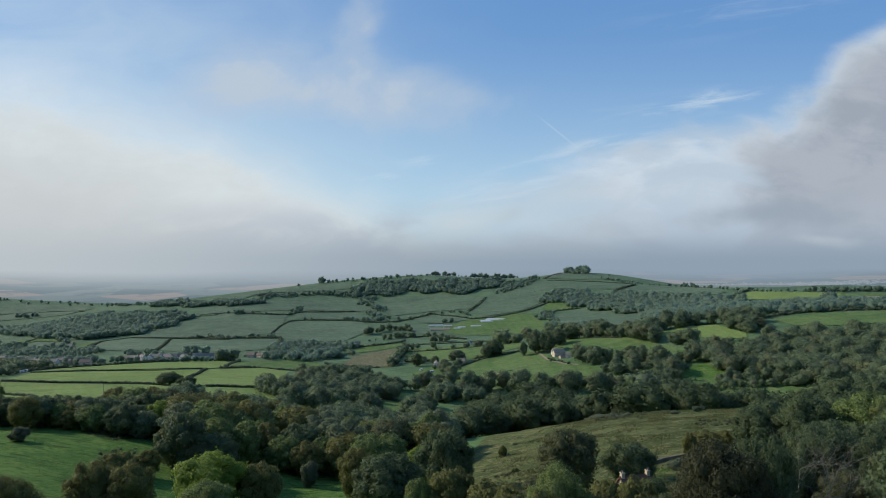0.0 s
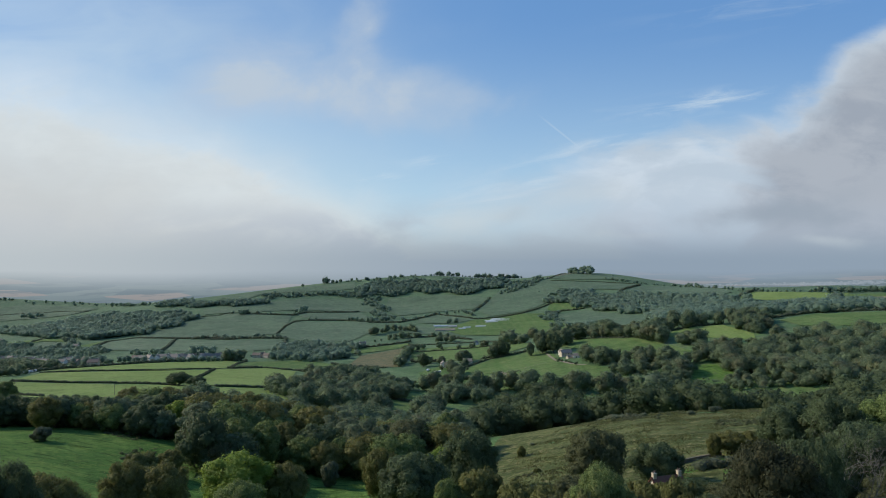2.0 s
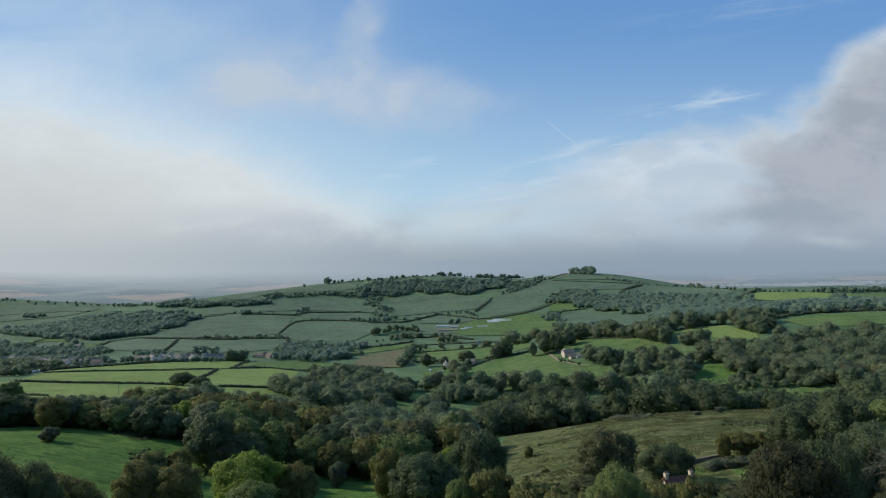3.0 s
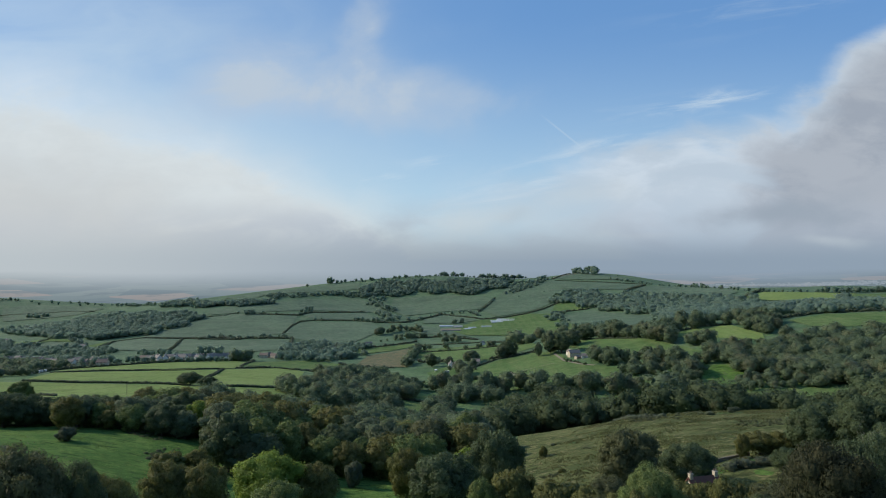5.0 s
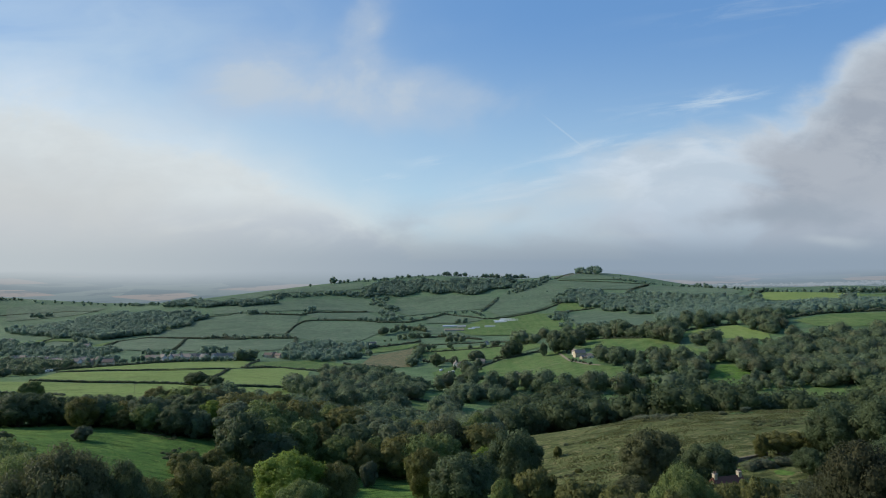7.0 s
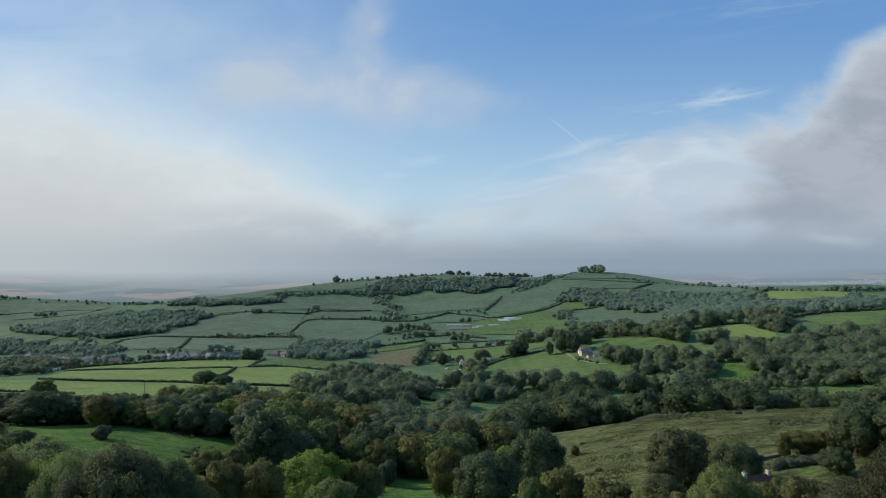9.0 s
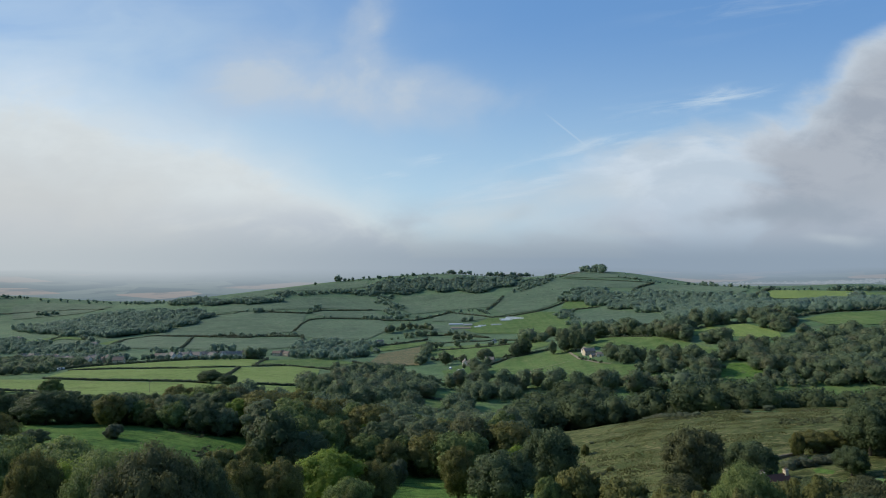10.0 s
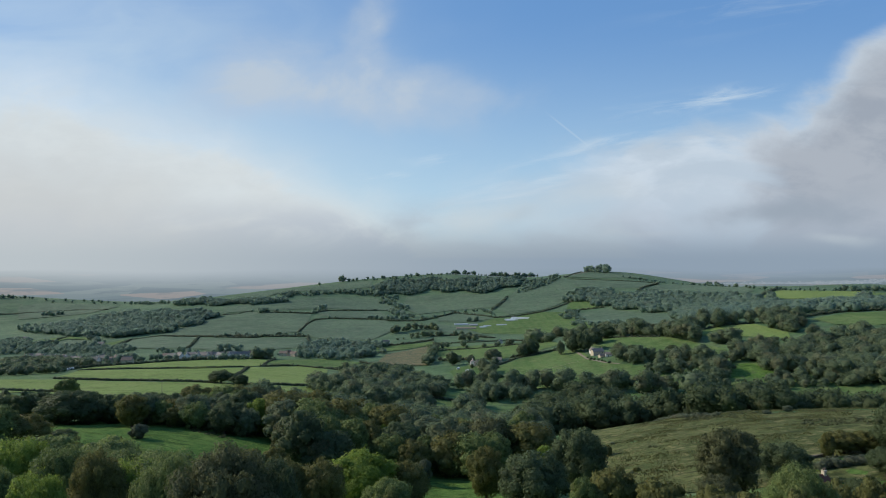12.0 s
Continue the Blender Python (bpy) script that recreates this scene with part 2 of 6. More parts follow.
def grass_material(name, a, b, dry, patch=0.02, tuft=0.5, rows=0.0, dryness=0.5, sheen=0.0, gloss=0.04, streak=0.45, near=None):
    """Pasture: two greens in patches, dry stems, tufts, and worn lines where rows is given."""
    m, bsdf, g = principled(name)
    p = place_of(g)
    broad = g.noise(p, patch, 5, 0.6)
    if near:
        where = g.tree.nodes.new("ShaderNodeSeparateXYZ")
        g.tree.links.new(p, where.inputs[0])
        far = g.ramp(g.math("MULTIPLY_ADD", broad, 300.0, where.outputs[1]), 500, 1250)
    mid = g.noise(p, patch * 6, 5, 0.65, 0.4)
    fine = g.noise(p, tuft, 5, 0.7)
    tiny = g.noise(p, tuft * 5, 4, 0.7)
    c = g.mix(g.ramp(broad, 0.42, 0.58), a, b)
    # with distance the near greens give way to a and b, the hazed tones
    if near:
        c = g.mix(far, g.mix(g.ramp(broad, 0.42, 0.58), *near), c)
    c = g.mix(g.math("MULTIPLY", g.ramp(mid, 0.5, 0.64), dryness), c, dry)
    c = g.mix(g.ramp(fine, 0.47, 0.62, 0.0, 0.55), c, tuple(x * 0.55 for x in a))
    c = g.mix(g.ramp(tiny, 0.5, 0.66, 0.0, 0.45), c, tuple(min(1, x * 1.5) for x in b))
    blot = g.tree.nodes.new("ShaderNodeMapping")
    g.tree.links.new(p, blot.inputs[0])
    blot.inputs["Scale"].default_value = (0.45, 1.3, 1.0)
    c = g.mix(g.ramp(g.noise(blot.outputs[0], patch * 5, 6, 0.7, 0.5), 0.50, 0.64, 0.0, streak), c, tuple(x * 0.55 for x in a))
    blade = g.tree.nodes.new("ShaderNodeMapping")
    g.tree.links.new(p, blade.inputs[0])
    blade.inputs["Scale"].default_value, blade.inputs["Rotation"].default_value = (0.35, 1.5, 1.0), (0, 0, 0.3)
    c = g.mix(g.ramp(g.noise(blade.outputs[0], tuft * 0.9, 6, 0.75, 0.8), 0.54, 0.70, 0.0, streak * 0.75), c, tuple(0.5 * (x * 1.35 + y) for x, y in zip(b, dry)))
    if rows:
        w = g.tree.nodes.new("ShaderNodeTexWave")
        g.tree.links.new(p, w.inputs["Vector"])
        w.inputs["Scale"].default_value, w.inputs["Distortion"].default_value, w.inputs["Detail"].default_value = rows, 3.0, 2.0
        c = g.mix(g.math("MULTIPLY", w.outputs["Fac"], 0.18), c, dry)
    g.put(bsdf.inputs["Base Color"], c)
    bsdf.inputs["Roughness"].default_value = 0.85
    bsdf.inputs["Specular IOR Level"].default_value = gloss
    # faint blue sheen, where given, pales far grass as haze does
    bsdf.inputs["Sheen Weight"].default_value, bsdf.inputs["Sheen Roughness"].default_value = sheen, 0.5
    bsdf.inputs["Sheen Tint"].default_value = (0.62, 0.80, 1.0, 1.0)
    relief(g, bsdf, g.math("MULTIPLY_ADD", fine, 1.0, g.math("MULTIPLY", tiny, 0.4)), 0.8, 0.9)
    return m


def leaf_material(name, deep, light, odd, oddness=0.15, speckle=0.75, thinness=0.42, haze_sheen=0.0):
    """Foliage: each tree and each clump of leaves its own shade, with some autumn colour."""
    m, bsdf, g = principled(name)
    a, b = whim(g)
    p = place_of(g)
    cells = g.tree.nodes.new("ShaderNodeTexVoronoi")
    g.put(cells.inputs["Vector"], p)
    cells.inputs["Scale"].default_value = 0.085
    hue = g.tree.nodes.new("ShaderNodeSeparateColor")
    g.tree.links.new(cells.outputs["Color"], hue.inputs[0])
    n = g.noise(p, 0.5, 5, 0.65)
    k = g.math("MULTIPLY_ADD", g.math("POWER", b, 2.0), speckle, g.math("MULTIPLY", n, 0.35 + 0.45 * (0.75 - speckle)))
    c = g.mix(k, deep, tuple(1.75 * x for x in light))
    c = g.mix(g.ramp(g.math("MULTIPLY_ADD", a, 0.5, g.math("MULTIPLY", hue.outputs[0], 0.5)), 0.2, 0.9, 0.0, 0.6), c, tuple(0.45 * (x + y) for x, y in zip(deep, light)))
    c = g.mix(g.ramp(g.math("MULTIPLY_ADD", hue.outputs[1], 0.75, g.math("MULTIPLY", b, 0.25)), 0.95 - 2 * oddness, 0.95, 0.0, 0.7), c, odd)
    g.put(bsdf.inputs["Base Color"], c)
    bsdf.inputs["Roughness"].default_value = 0.6
    bsdf.inputs["Specular IOR Level"].default_value = 0.15
    # a blue sheen laid over distant leaves as a veil of haze
    bsdf.inputs["Sheen Weight"].default_value, bsdf.inputs["Sheen Roughness"].default_value = haze_sheen, 0.6
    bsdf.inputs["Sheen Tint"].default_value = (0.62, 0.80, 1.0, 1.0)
    relief(g, bsdf, g.noise(p, 2.2, 4, 0.7), 0.5, 0.35)
    thin, both = m.node_tree.nodes.new("ShaderNodeBsdfTranslucent"), m.node_tree.nodes.new("ShaderNodeMixShader")
    g.put(thin.inputs[0], g.mix(0.5, c, light))
    both.inputs[0].default_value = thinness
    m.node_tree.links.new(bsdf.outputs[0], both.inputs[1])
    m.node_tree.links.new(thin.outputs[0], both.inputs[2])
    m.node_tree.links.new(both.outputs[0], m.node_tree.nodes["Material Output"].inputs[0])
    return m


def plain_material(name, a, b, scale=1.0, rough=0.8, metal=0.0, bump=0.3, distance=0.02):
    m, bsdf, g = principled(name)
    p = place_of(g)
    n = g.noise(p, scale, 5, 0.65)
    k = g.noise(p, scale * 0.13, 3, 0.6)
    who, island = whim(g)
    c = g.mix(g.math("MULTIPLY_ADD", n, 0.6, g.math("MULTIPLY", k, 0.4)), a, b)
    c = g.mix(g.math("MULTIPLY", who, 0.25), c, tuple(0.75 * x for x in a))
    g.put(bsdf.inputs["Base Color"], c)
    bsdf.inputs["Roughness"].default_value, bsdf.inputs["Metallic"].default_value = rough, metal
    relief(g, bsdf, n, bump, distance)
    return m


# far greens greyed and blued to hold haze; near greens are the grass's own
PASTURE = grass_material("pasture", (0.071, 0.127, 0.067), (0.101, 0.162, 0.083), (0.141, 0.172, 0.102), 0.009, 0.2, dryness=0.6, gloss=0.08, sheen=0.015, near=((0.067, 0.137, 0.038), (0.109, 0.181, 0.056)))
LUSH = grass_material("lush_grass", (0.060, 0.132, 0.031), (0.100, 0.180, 0.045), (0.172, 0.225, 0.062), 0.05, 0.5, dryness=0.5, streak=0.9)
ROUGH = grass_material("rough_grass", (0.063, 0.085, 0.031), (0.112, 0.130, 0.050), (0.196, 0.179, 0.087), 0.06, 0.40, dryness=1.0, streak=0.9)
MOWN = grass_material("mown_grass", (0.143, 0.213, 0.063), (0.177, 0.246, 0.078), (0.218, 0.244, 0.103), 0.010, 0.3, 0.03, 0.45)
LEY = grass_material("ley_grass", (0.074, 0.137, 0.045), (0.108, 0.172, 0.060), (0.168, 0.193, 0.083), 0.012, 0.3, 0.02, 0.5)
# far hill grass with haze worked into its greyed, bluer green
HAZED_DOWN = grass_material("hazed_down_grass", (0.074, 0.118, 0.068), (0.099, 0.149, 0.084), (0.134, 0.162, 0.104), 0.007, 0.12, dryness=0.6, gloss=0.12, sheen=0.015)
FALLOW = grass_material("fallow", (0.106, 0.123, 0.069), (0.157, 0.148, 0.083), (0.226, 0.181, 0.113), 0.05, 0.25, dryness=1.0)
STUBBLE = grass_material("stubble", (0.291, 0.235, 0.157), (0.358, 0.302, 0.202), (0.269, 0.202, 0.123), 0.01, 0.2, 0.05, 0.4)

LEAF = {
    "green": leaf_material("green_leaves", (0.072, 0.114, 0.038), (0.164, 0.215, 0.075), (0.197, 0.192, 0.078), 0.15, 0.75),
    "dark": leaf_material("dark_leaves", (0.054, 0.078, 0.039), (0.091, 0.124, 0.059), (0.113, 0.113, 0.059), 0.08, 0.6),
    "lime": leaf_material("yellow_green_leaves", (0.108, 0.177, 0.029), (0.202, 0.269, 0.054), (0.224, 0.241, 0.062), 0.12, 0.6),
    "olive": leaf_material("olive_leaves", (0.075, 0.088, 0.029), (0.151, 0.158, 0.054), (0.171, 0.148, 0.056), 0.2, 0.6),
    "russet": leaf_material("russet_leaves", (0.054, 0.066, 0.033), (0.109, 0.121, 0.056), (0.117, 0.124, 0.061), 0.2, 0.6),
    # copper-brown leaves, scaled darker still for the shade on the right bank
    "copper": leaf_material("dark_copper_leaves", (0.024, 0.032, 0.017), (0.062, 0.068, 0.034), (0.078, 0.073, 0.036), 0.2, 0.8),
    # its blue lift and sheen carry some haze over the mid-distance woods
    "copse": leaf_material("copse_leaves", (0.072, 0.112, 0.070), (0.151, 0.197, 0.102), (0.189, 0.179, 0.102), 0.2, 0.6, 0.5, haze_sheen=0.05),
    # far woods: leaf colour paled and blued to carry the haze
    "haze_tinted": leaf_material("haze_tinted_leaves", (0.143, 0.217, 0.163), (0.196, 0.275, 0.196), (0.214, 0.253, 0.182), 0.15, 0.25, 0.65, haze_sheen=0.14),
    "hedge": leaf_material("hedge_leaves", (0.070, 0.094, 0.058), (0.115, 0.137, 0.080), (0.135, 0.126, 0.081), 0.15, 0.4, haze_sheen=0.06),
}
BARK = plain_material("bark", (0.07, 0.055, 0.042), (0.15, 0.13, 0.105), 4.0, 0.9, 0, 0.6, 0.05)
DEADWOOD = plain_material("dead_wood", (0.13, 0.12, 0.10), (0.22, 0.205, 0.18), 4.0, 0.9, 0, 0.5, 0.03)
STONE = plain_material("bath_stone", (0.42, 0.35, 0.25), (0.55, 0.48, 0.36), 1.5, 0.85, 0, 0.4, 0.03)
RENDERED = plain_material("white_render", (0.62, 0.60, 0.55), (0.75, 0.73, 0.69), 0.8, 0.8, 0, 0.2, 0.01)
CLAY_TILE = plain_material("clay_tile", (0.12, 0.088, 0.072), (0.18, 0.138, 0.112), 1.2, 0.85, 0, 0.6, 0.04)
OLD_TILE = plain_material("old_red_tile", (0.135, 0.052, 0.034), (0.220, 0.092, 0.062), 1.2, 0.85, 0, 0.7, 0.05)
GREY_TILE = plain_material("grey_tile", (0.14, 0.125, 0.11), (0.24, 0.215, 0.19), 1.2, 0.8, 0, 0.6, 0.04)
PANE = plain_material("window_glass", (0.03, 0.035, 0.04), (0.05, 0.055, 0.06), 0.5, 0.12, 0, 0.0, 0.0)
PAINT = plain_material("white_paint", (0.70, 0.70, 0.68), (0.78, 0.78, 0.76), 2.0, 0.5, 0, 0.1, 0.005)
TRACK = plain_material("track", (0.19, 0.16, 0.11), (0.27, 0.23, 0.17), 0.6, 0.95, 0, 0.5, 0.05)
FILM = plain_material("polythene", (0.40, 0.43, 0.44), (0.54, 0.57, 0.57), 0.4, 0.35, 0, 0.1, 0.02)
TIN = plain_material("tin_sheet", (0.34, 0.34, 0.33), (0.48, 0.47, 0.45), 0.7, 0.5, 0.3, 0.2, 0.02)
RUBBER = plain_material("tyre_rubber", (0.02, 0.02, 0.02), (0.04, 0.04, 0.04), 5, 0.8)


# ---------------------------------------------------------------- mesh helpers
def mesh_of(name, verts, faces, material, smooth=False, normals=None):
    """A mesh from arrays; faces all of one size, with soft leaf normals where they are given."""
    verts, faces = np.asarray(verts, np.float32), np.asarray(faces, np.int32)
    me = bpy.data.meshes.new(name)
    k = faces.shape[1]
    me.vertices.add(len(verts))
    me.vertices.foreach_set("co", verts.ravel())
    me.loops.add(faces.size)
    me.loops.foreach_set("vertex_index", faces.ravel())
    me.polygons.add(len(faces))
    me.polygons.foreach_set("loop_start", np.arange(0, faces.size, k, dtype=np.int32))
    me.polygons.foreach_set("use_smooth", np.full(len(faces), smooth))
    me.update(calc_edges=True)
    me.validate()
    me.materials.append(material)
    if normals is not None:
        me.normals_split_custom_set_from_vertices(np.asarray(normals, np.float32))
    return me


def part(name, bm, material, parent=None, label=""):
    """One mesh object out of a bmesh or a mesh, under its thing."""
    if isinstance(bm, bmesh.types.BMesh):
        me = bpy.data.meshes.new(name)
        bm.to_mesh(me)
        bm.free()
        me.materials.append(material)
    else:
        me = bm
    ob = new(name, me)
    if parent:
        ob.parent = parent
    return tagged(ob, label) if label else ob


def thing(name, x, y, z, turn=0.0, label="", category="", group="", kind=""):
    ob = new(name)
    ob.empty_display_size = 0.5
    ob.matrix_basis = pose(x, y, z, 0, 0, turn)
    return tagged(ob, label, category, group, kind)


def box(bm, x0, x1, y0, y1, z0, z1):
    m = Matrix.LocRotScale(((x0 + x1) / 2, (y0 + y1) / 2, (z0 + z1) / 2), None, (x1 - x0, y1 - y0, z1 - z0))
    return bmesh.ops.create_cube(bm, size=1.0, matrix=m)["verts"]


def ball(level):
    bm = bmesh.new()
    bmesh.ops.create_icosphere(bm, subdivisions=level, radius=1.0)
    v = np.array([w.co[:] for w in bm.verts])
    f = np.array([[w.index for w in face.verts] for face in bm.faces])
    bm.free()
    return v, f


BALLS = {k: ball(k) for k in (1, 2, 3)}


# ---------------------------------------------------------------- trees
def tube(points, radii, sides=6):
    """A tapered limb through points."""
    verts, faces = [], []
    points = [Vector(p) for p in points]
    for i, (p, r) in enumerate(zip(points, radii)):
        way = (points[min(i + 1, len(points) - 1)] - points[max(i - 1, 0)]).normalized()
        a = way.orthogonal().normalized()
        b = way.cross(a)
        verts += [p + r * (math.cos(t) * a + math.sin(t) * b) for t in (2 * math.pi * j / sides for j in range(sides))]
        if i:
            o = (i - 1) * sides
            faces += [(o + j, o + (j + 1) % sides, o + sides + (j + 1) % sides, o + sides + j) for j in range(sides)]
    return [v[:] for v in verts], faces


def joined(pieces):
    verts, faces, o = [], [], 0
    for v, f in pieces:
        v, f = np.asarray(v, float), np.asarray(f, int)
        verts.append(v)
        faces.append(f + o)
        o += len(v)
    return np.concatenate(verts), np.concatenate(faces)


def limbs(rng, tall, wide, count, sides=6, base=0.035):
    """Trunk and main limbs, from the root to well inside the crown."""
    r = tall * base
    lean = rng.normal(0, 0.03, 2) * tall
    out = [tube([(0, 0, -0.6), (0, 0, 0.1 * tall), (lean[0] * 0.5, lean[1] * 0.5, 0.35 * tall), (lean[0], lean[1], 0.75 * tall)], [r * 1.5, r, r * 0.75, r * 0.15], sides)]
    for i in range(count):
        t = 2 * math.pi * (i / count) + rng.uniform(-0.4, 0.4)
        z0, reach = tall * rng.uniform(0.18, 0.45), wide * rng.uniform(0.55, 0.9)
        up = tall * rng.uniform(0.12, 0.32)
        c, s = math.cos(t), math.sin(t)
        out.append(tube([(0, 0, z0), (c * reach * 0.5, s * reach * 0.5, z0 + up * 0.65), (c * reach, s * reach, z0 + up)], [r * 0.45, r * 0.28, r * 0.06], max(4, sides - 1)))
    return joined(out)


def lobes(rng, tall, wide, count, low=0.05, shape=1.0, body=0.78, plump=1.0):
    """Centres and sizes of the leafy masses over a crown, and its inner body last."""
    mid, half = tall * (1 + low) / 2, tall * (1 - low) / 2
    out = []
    for i in range(count):
        z = 0.96 - 1.8 * (i + 0.5) / count + rng.uniform(-0.06, 0.06)
        ring = (1 - min(1, abs(z)) ** (2.2 * shape)) ** 0.5 * wide
        ring *= 1.0 if z > -0.3 else 1.0 + 0.35 * (z + 0.3)
        t, k = 2.39996 * i + rng.uniform(-0.45, 0.45), rng.uniform(0.50, 1.02)
        size = plump * wide * rng.uniform(0.17, 0.34) * (1.15 - 0.45 * (k - 0.5)) * (24 / max(count, 14)) ** 0.25
        out.append((math.cos(t) * ring * k, math.sin(t) * ring * k, mid + z * (half - size * 0.7) * rng.uniform(0.84, 1.06), size, size * 0.85))
    out.append((0, 0, mid - 0.03 * tall, wide * body, half * (body + 0.13)))
    return out


def crown(rng, masses, level, leaves, leaf, body_level=2, ruffle=0.4, core=0.84, fray=0.12):
    """Lumpy inner masses with leaf clumps standing out all over them: vertices, triangles and soft normals."""
    pieces, soft = [], []
    middle = np.array(masses[-1][:3])
    for i, (x, y, z, r, rz) in enumerate(masses):
        bv, bf = BALLS[body_level if i == len(masses) - 1 else level]
        bump = 1 + rng.uniform(-0.17, 0.10, len(bv))
        pieces.append((bv * bump[:, None] * (r * core, r * core, rz * core) + (x, y, z), bf))
        away = bv * (r, r, rz) + (x, y, z) - middle
        soft.append(0.55 * bv + 0.45 * away / (np.linalg.norm(away, axis=1)[:, None] + 1e-9))
    c = np.array(masses)
    area = c[:, 3] * c[:, 4]
    area[-1] *= 0.6
    pick = rng.choice(len(c), leaves, p=area / area.sum())
    d = rng.normal(size=(leaves, 3))
    d[:, 2] += 0.3
    d /= np.linalg.norm(d, axis=1)[:, None]
    span = c[:, (3, 3, 4)]
    reach = rng.uniform(1 - fray, 1 + fray, leaves) + np.where(rng.random(leaves) < 0.12, rng.uniform(0.0, 0.22, leaves), 0.0)
    at = c[pick, :3] + d * span[pick] * reach[:, None]
    gap = np.linalg.norm((at[:, None] - c[None, :, :3]) / span[None], axis=2)
    gap[np.arange(leaves), pick] = 9
    keep = gap.min(1) > core
    at, d = at[keep], d[keep]
    n = len(at)
    side = np.cross(d + rng.normal(0, ruffle, (n, 3)), rng.normal(size=(n, 3)))
    side /= np.linalg.norm(side, axis=1)[:, None]
    up = np.cross(side, d + rng.normal(0, ruffle, (n, 3)))
    up /= np.linalg.norm(up, axis=1)[:, None]
    s = (leaf * rng.uniform(0.55, 1.35, n))[:, None]
    tri = np.stack([at - side * s * 0.62 - up * s * 0.4, at + side * s * 0.62 - up * s * 0.36, at + up * s * 0.75 - d * s * 0.12], 1)
    face = np.cross(tri[:, 1] - tri[:, 0], tri[:, 2] - tri[:, 0])
    face /= np.linalg.norm(face, axis=1)[:, None] + 1e-9
    inward = (face * d).sum(1) < 0
    tri[inward] = tri[inward][:, ::-1]
    face[inward] *= -1
    out = (at - middle) / np.linalg.norm(at - middle, axis=1)[:, None]
    bend = 0.3 * d + 0.35 * out + 1.1 * face
    bend /= np.linalg.norm(bend, axis=1)[:, None]
    pieces.append((tri.reshape(-1, 3), np.arange(n)[:, None] * 3 + (0, 1, 2)))
    soft.append(np.repeat(bend, 3, axis=0))
    return *joined(pieces), np.concatenate(soft)


TREES = {}


def tree_model(kind, seed, tall, wide, leaf_kind, masses, leaves, leaf, low=0.06, shape=1.0, level=2, core=0.84, fray=0.12):
    """A full tree with its parts, kept to be copied."""
    rng = np.random.default_rng(seed)
    v, f = limbs(rng, tall, wide, 6)
    trunk = mesh_of("trunk", v, f, BARK, True)
    v, f, n = crown(rng, lobes(rng, tall, wide, masses, low, shape, 0.78, 1.15), level, leaves, leaf, 2, 0.4, core, fray)
    TREES[kind] = (trunk, mesh_of("crown", v, f, LEAF[leaf_kind], True, n), tall)


def plant(kind, x, y, tall, label, name="tree", category="tree", group="", turn=None, wide=1.0, top=None):
    """A tree of a kind, scaled to its height, rooted in the ground."""
    trunk, leaves, full = TREES[kind]
    k = tall / full
    ob = thing(name, x, y, height(x, y) - 0.15, 0, label, category, group)
    turn = (x * 37.7 + y * 19.3) % 360 if turn is None else turn
    ob.matrix_basis = pose(x, y, height(x, y) - 0.15, 0, 0, turn) @ Matrix.Diagonal((k * wide, k * wide, k, 1))
    part("trunk", trunk, None, ob)
    part("crown", leaves, None, ob)
    return ob


def small_models(seeds, masses, leaves, leaf, plump=1.25, level=1, low=0.0):
    """Loose crowns of unit height for woods: arrays to be joined."""
    out = []
    for s in seeds:
        rng = np.random.default_rng(s)
        wide = rng.uniform(0.36, 0.54)
        out.append(crown(rng, lobes(rng, 1.0, wide, masses, low, 1.0, 0.86, plump), level, leaves, leaf, 2 if masses > 2 else 1, 0.4, 0.79, 0.18))
    return out


def inside(px, py, poly):
    hit = np.zeros(len(px), bool)
    for (x0, y0), (x1, y1) in zip(poly, poly[1:] + poly[:1]):
        cross = (y0 > py) != (y1 > py)
        hit ^= cross & (px < (x1 - x0) * (py - y0) / ((y1 - y0) or 1e-9) + x0)
    return hit


def scatter(rng, poly, gap):
    """Jittered places about gap apart within an outline."""
    p = np.array(poly, float)
    (x0, y0), (x1, y1) = p.min(0), p.max(0)
    gx, gy = np.meshgrid(np.arange(x0, x1 + float(gap), float(gap)), np.arange(y0, y1 + gap, gap * 0.87))
    gx = gx.astype(float)
    gx[1::2] += gap / 2
    px = gx.ravel() + rng.uniform(-0.38, 0.38, gx.size) * gap
    py = gy.ravel() + rng.uniform(-0.38, 0.38, gx.size) * gap
    k = inside(px, py, poly)
    return px[k], py[k]


WOOD_MODELS = {}


def stand_of(models, px, py, tall, wide, rng, sink=0.3):
    """Joins copies of unit models at the places, each turned and scaled."""
    vs, fs, ns, o = [], [], [], 0
    z = ground_z(px, py)
    for x, y, zz, t, w in zip(px, py, z, tall, wide):
        v, f, n = models[rng.integers(len(models))]
        a = rng.uniform(0, 6.283)
        c, s = math.cos(a), math.sin(a)
        turn = np.array([(c, s, 0), (-s, c, 0), (0, 0, 1)])
        vs.append((v @ turn) * (w, w, t) + (x, y, zz - sink))
        ns.append(n @ turn)
        fs.append(f + o)
        o += len(v)
    return np.concatenate(vs), np.concatenate(fs), np.concatenate(ns)


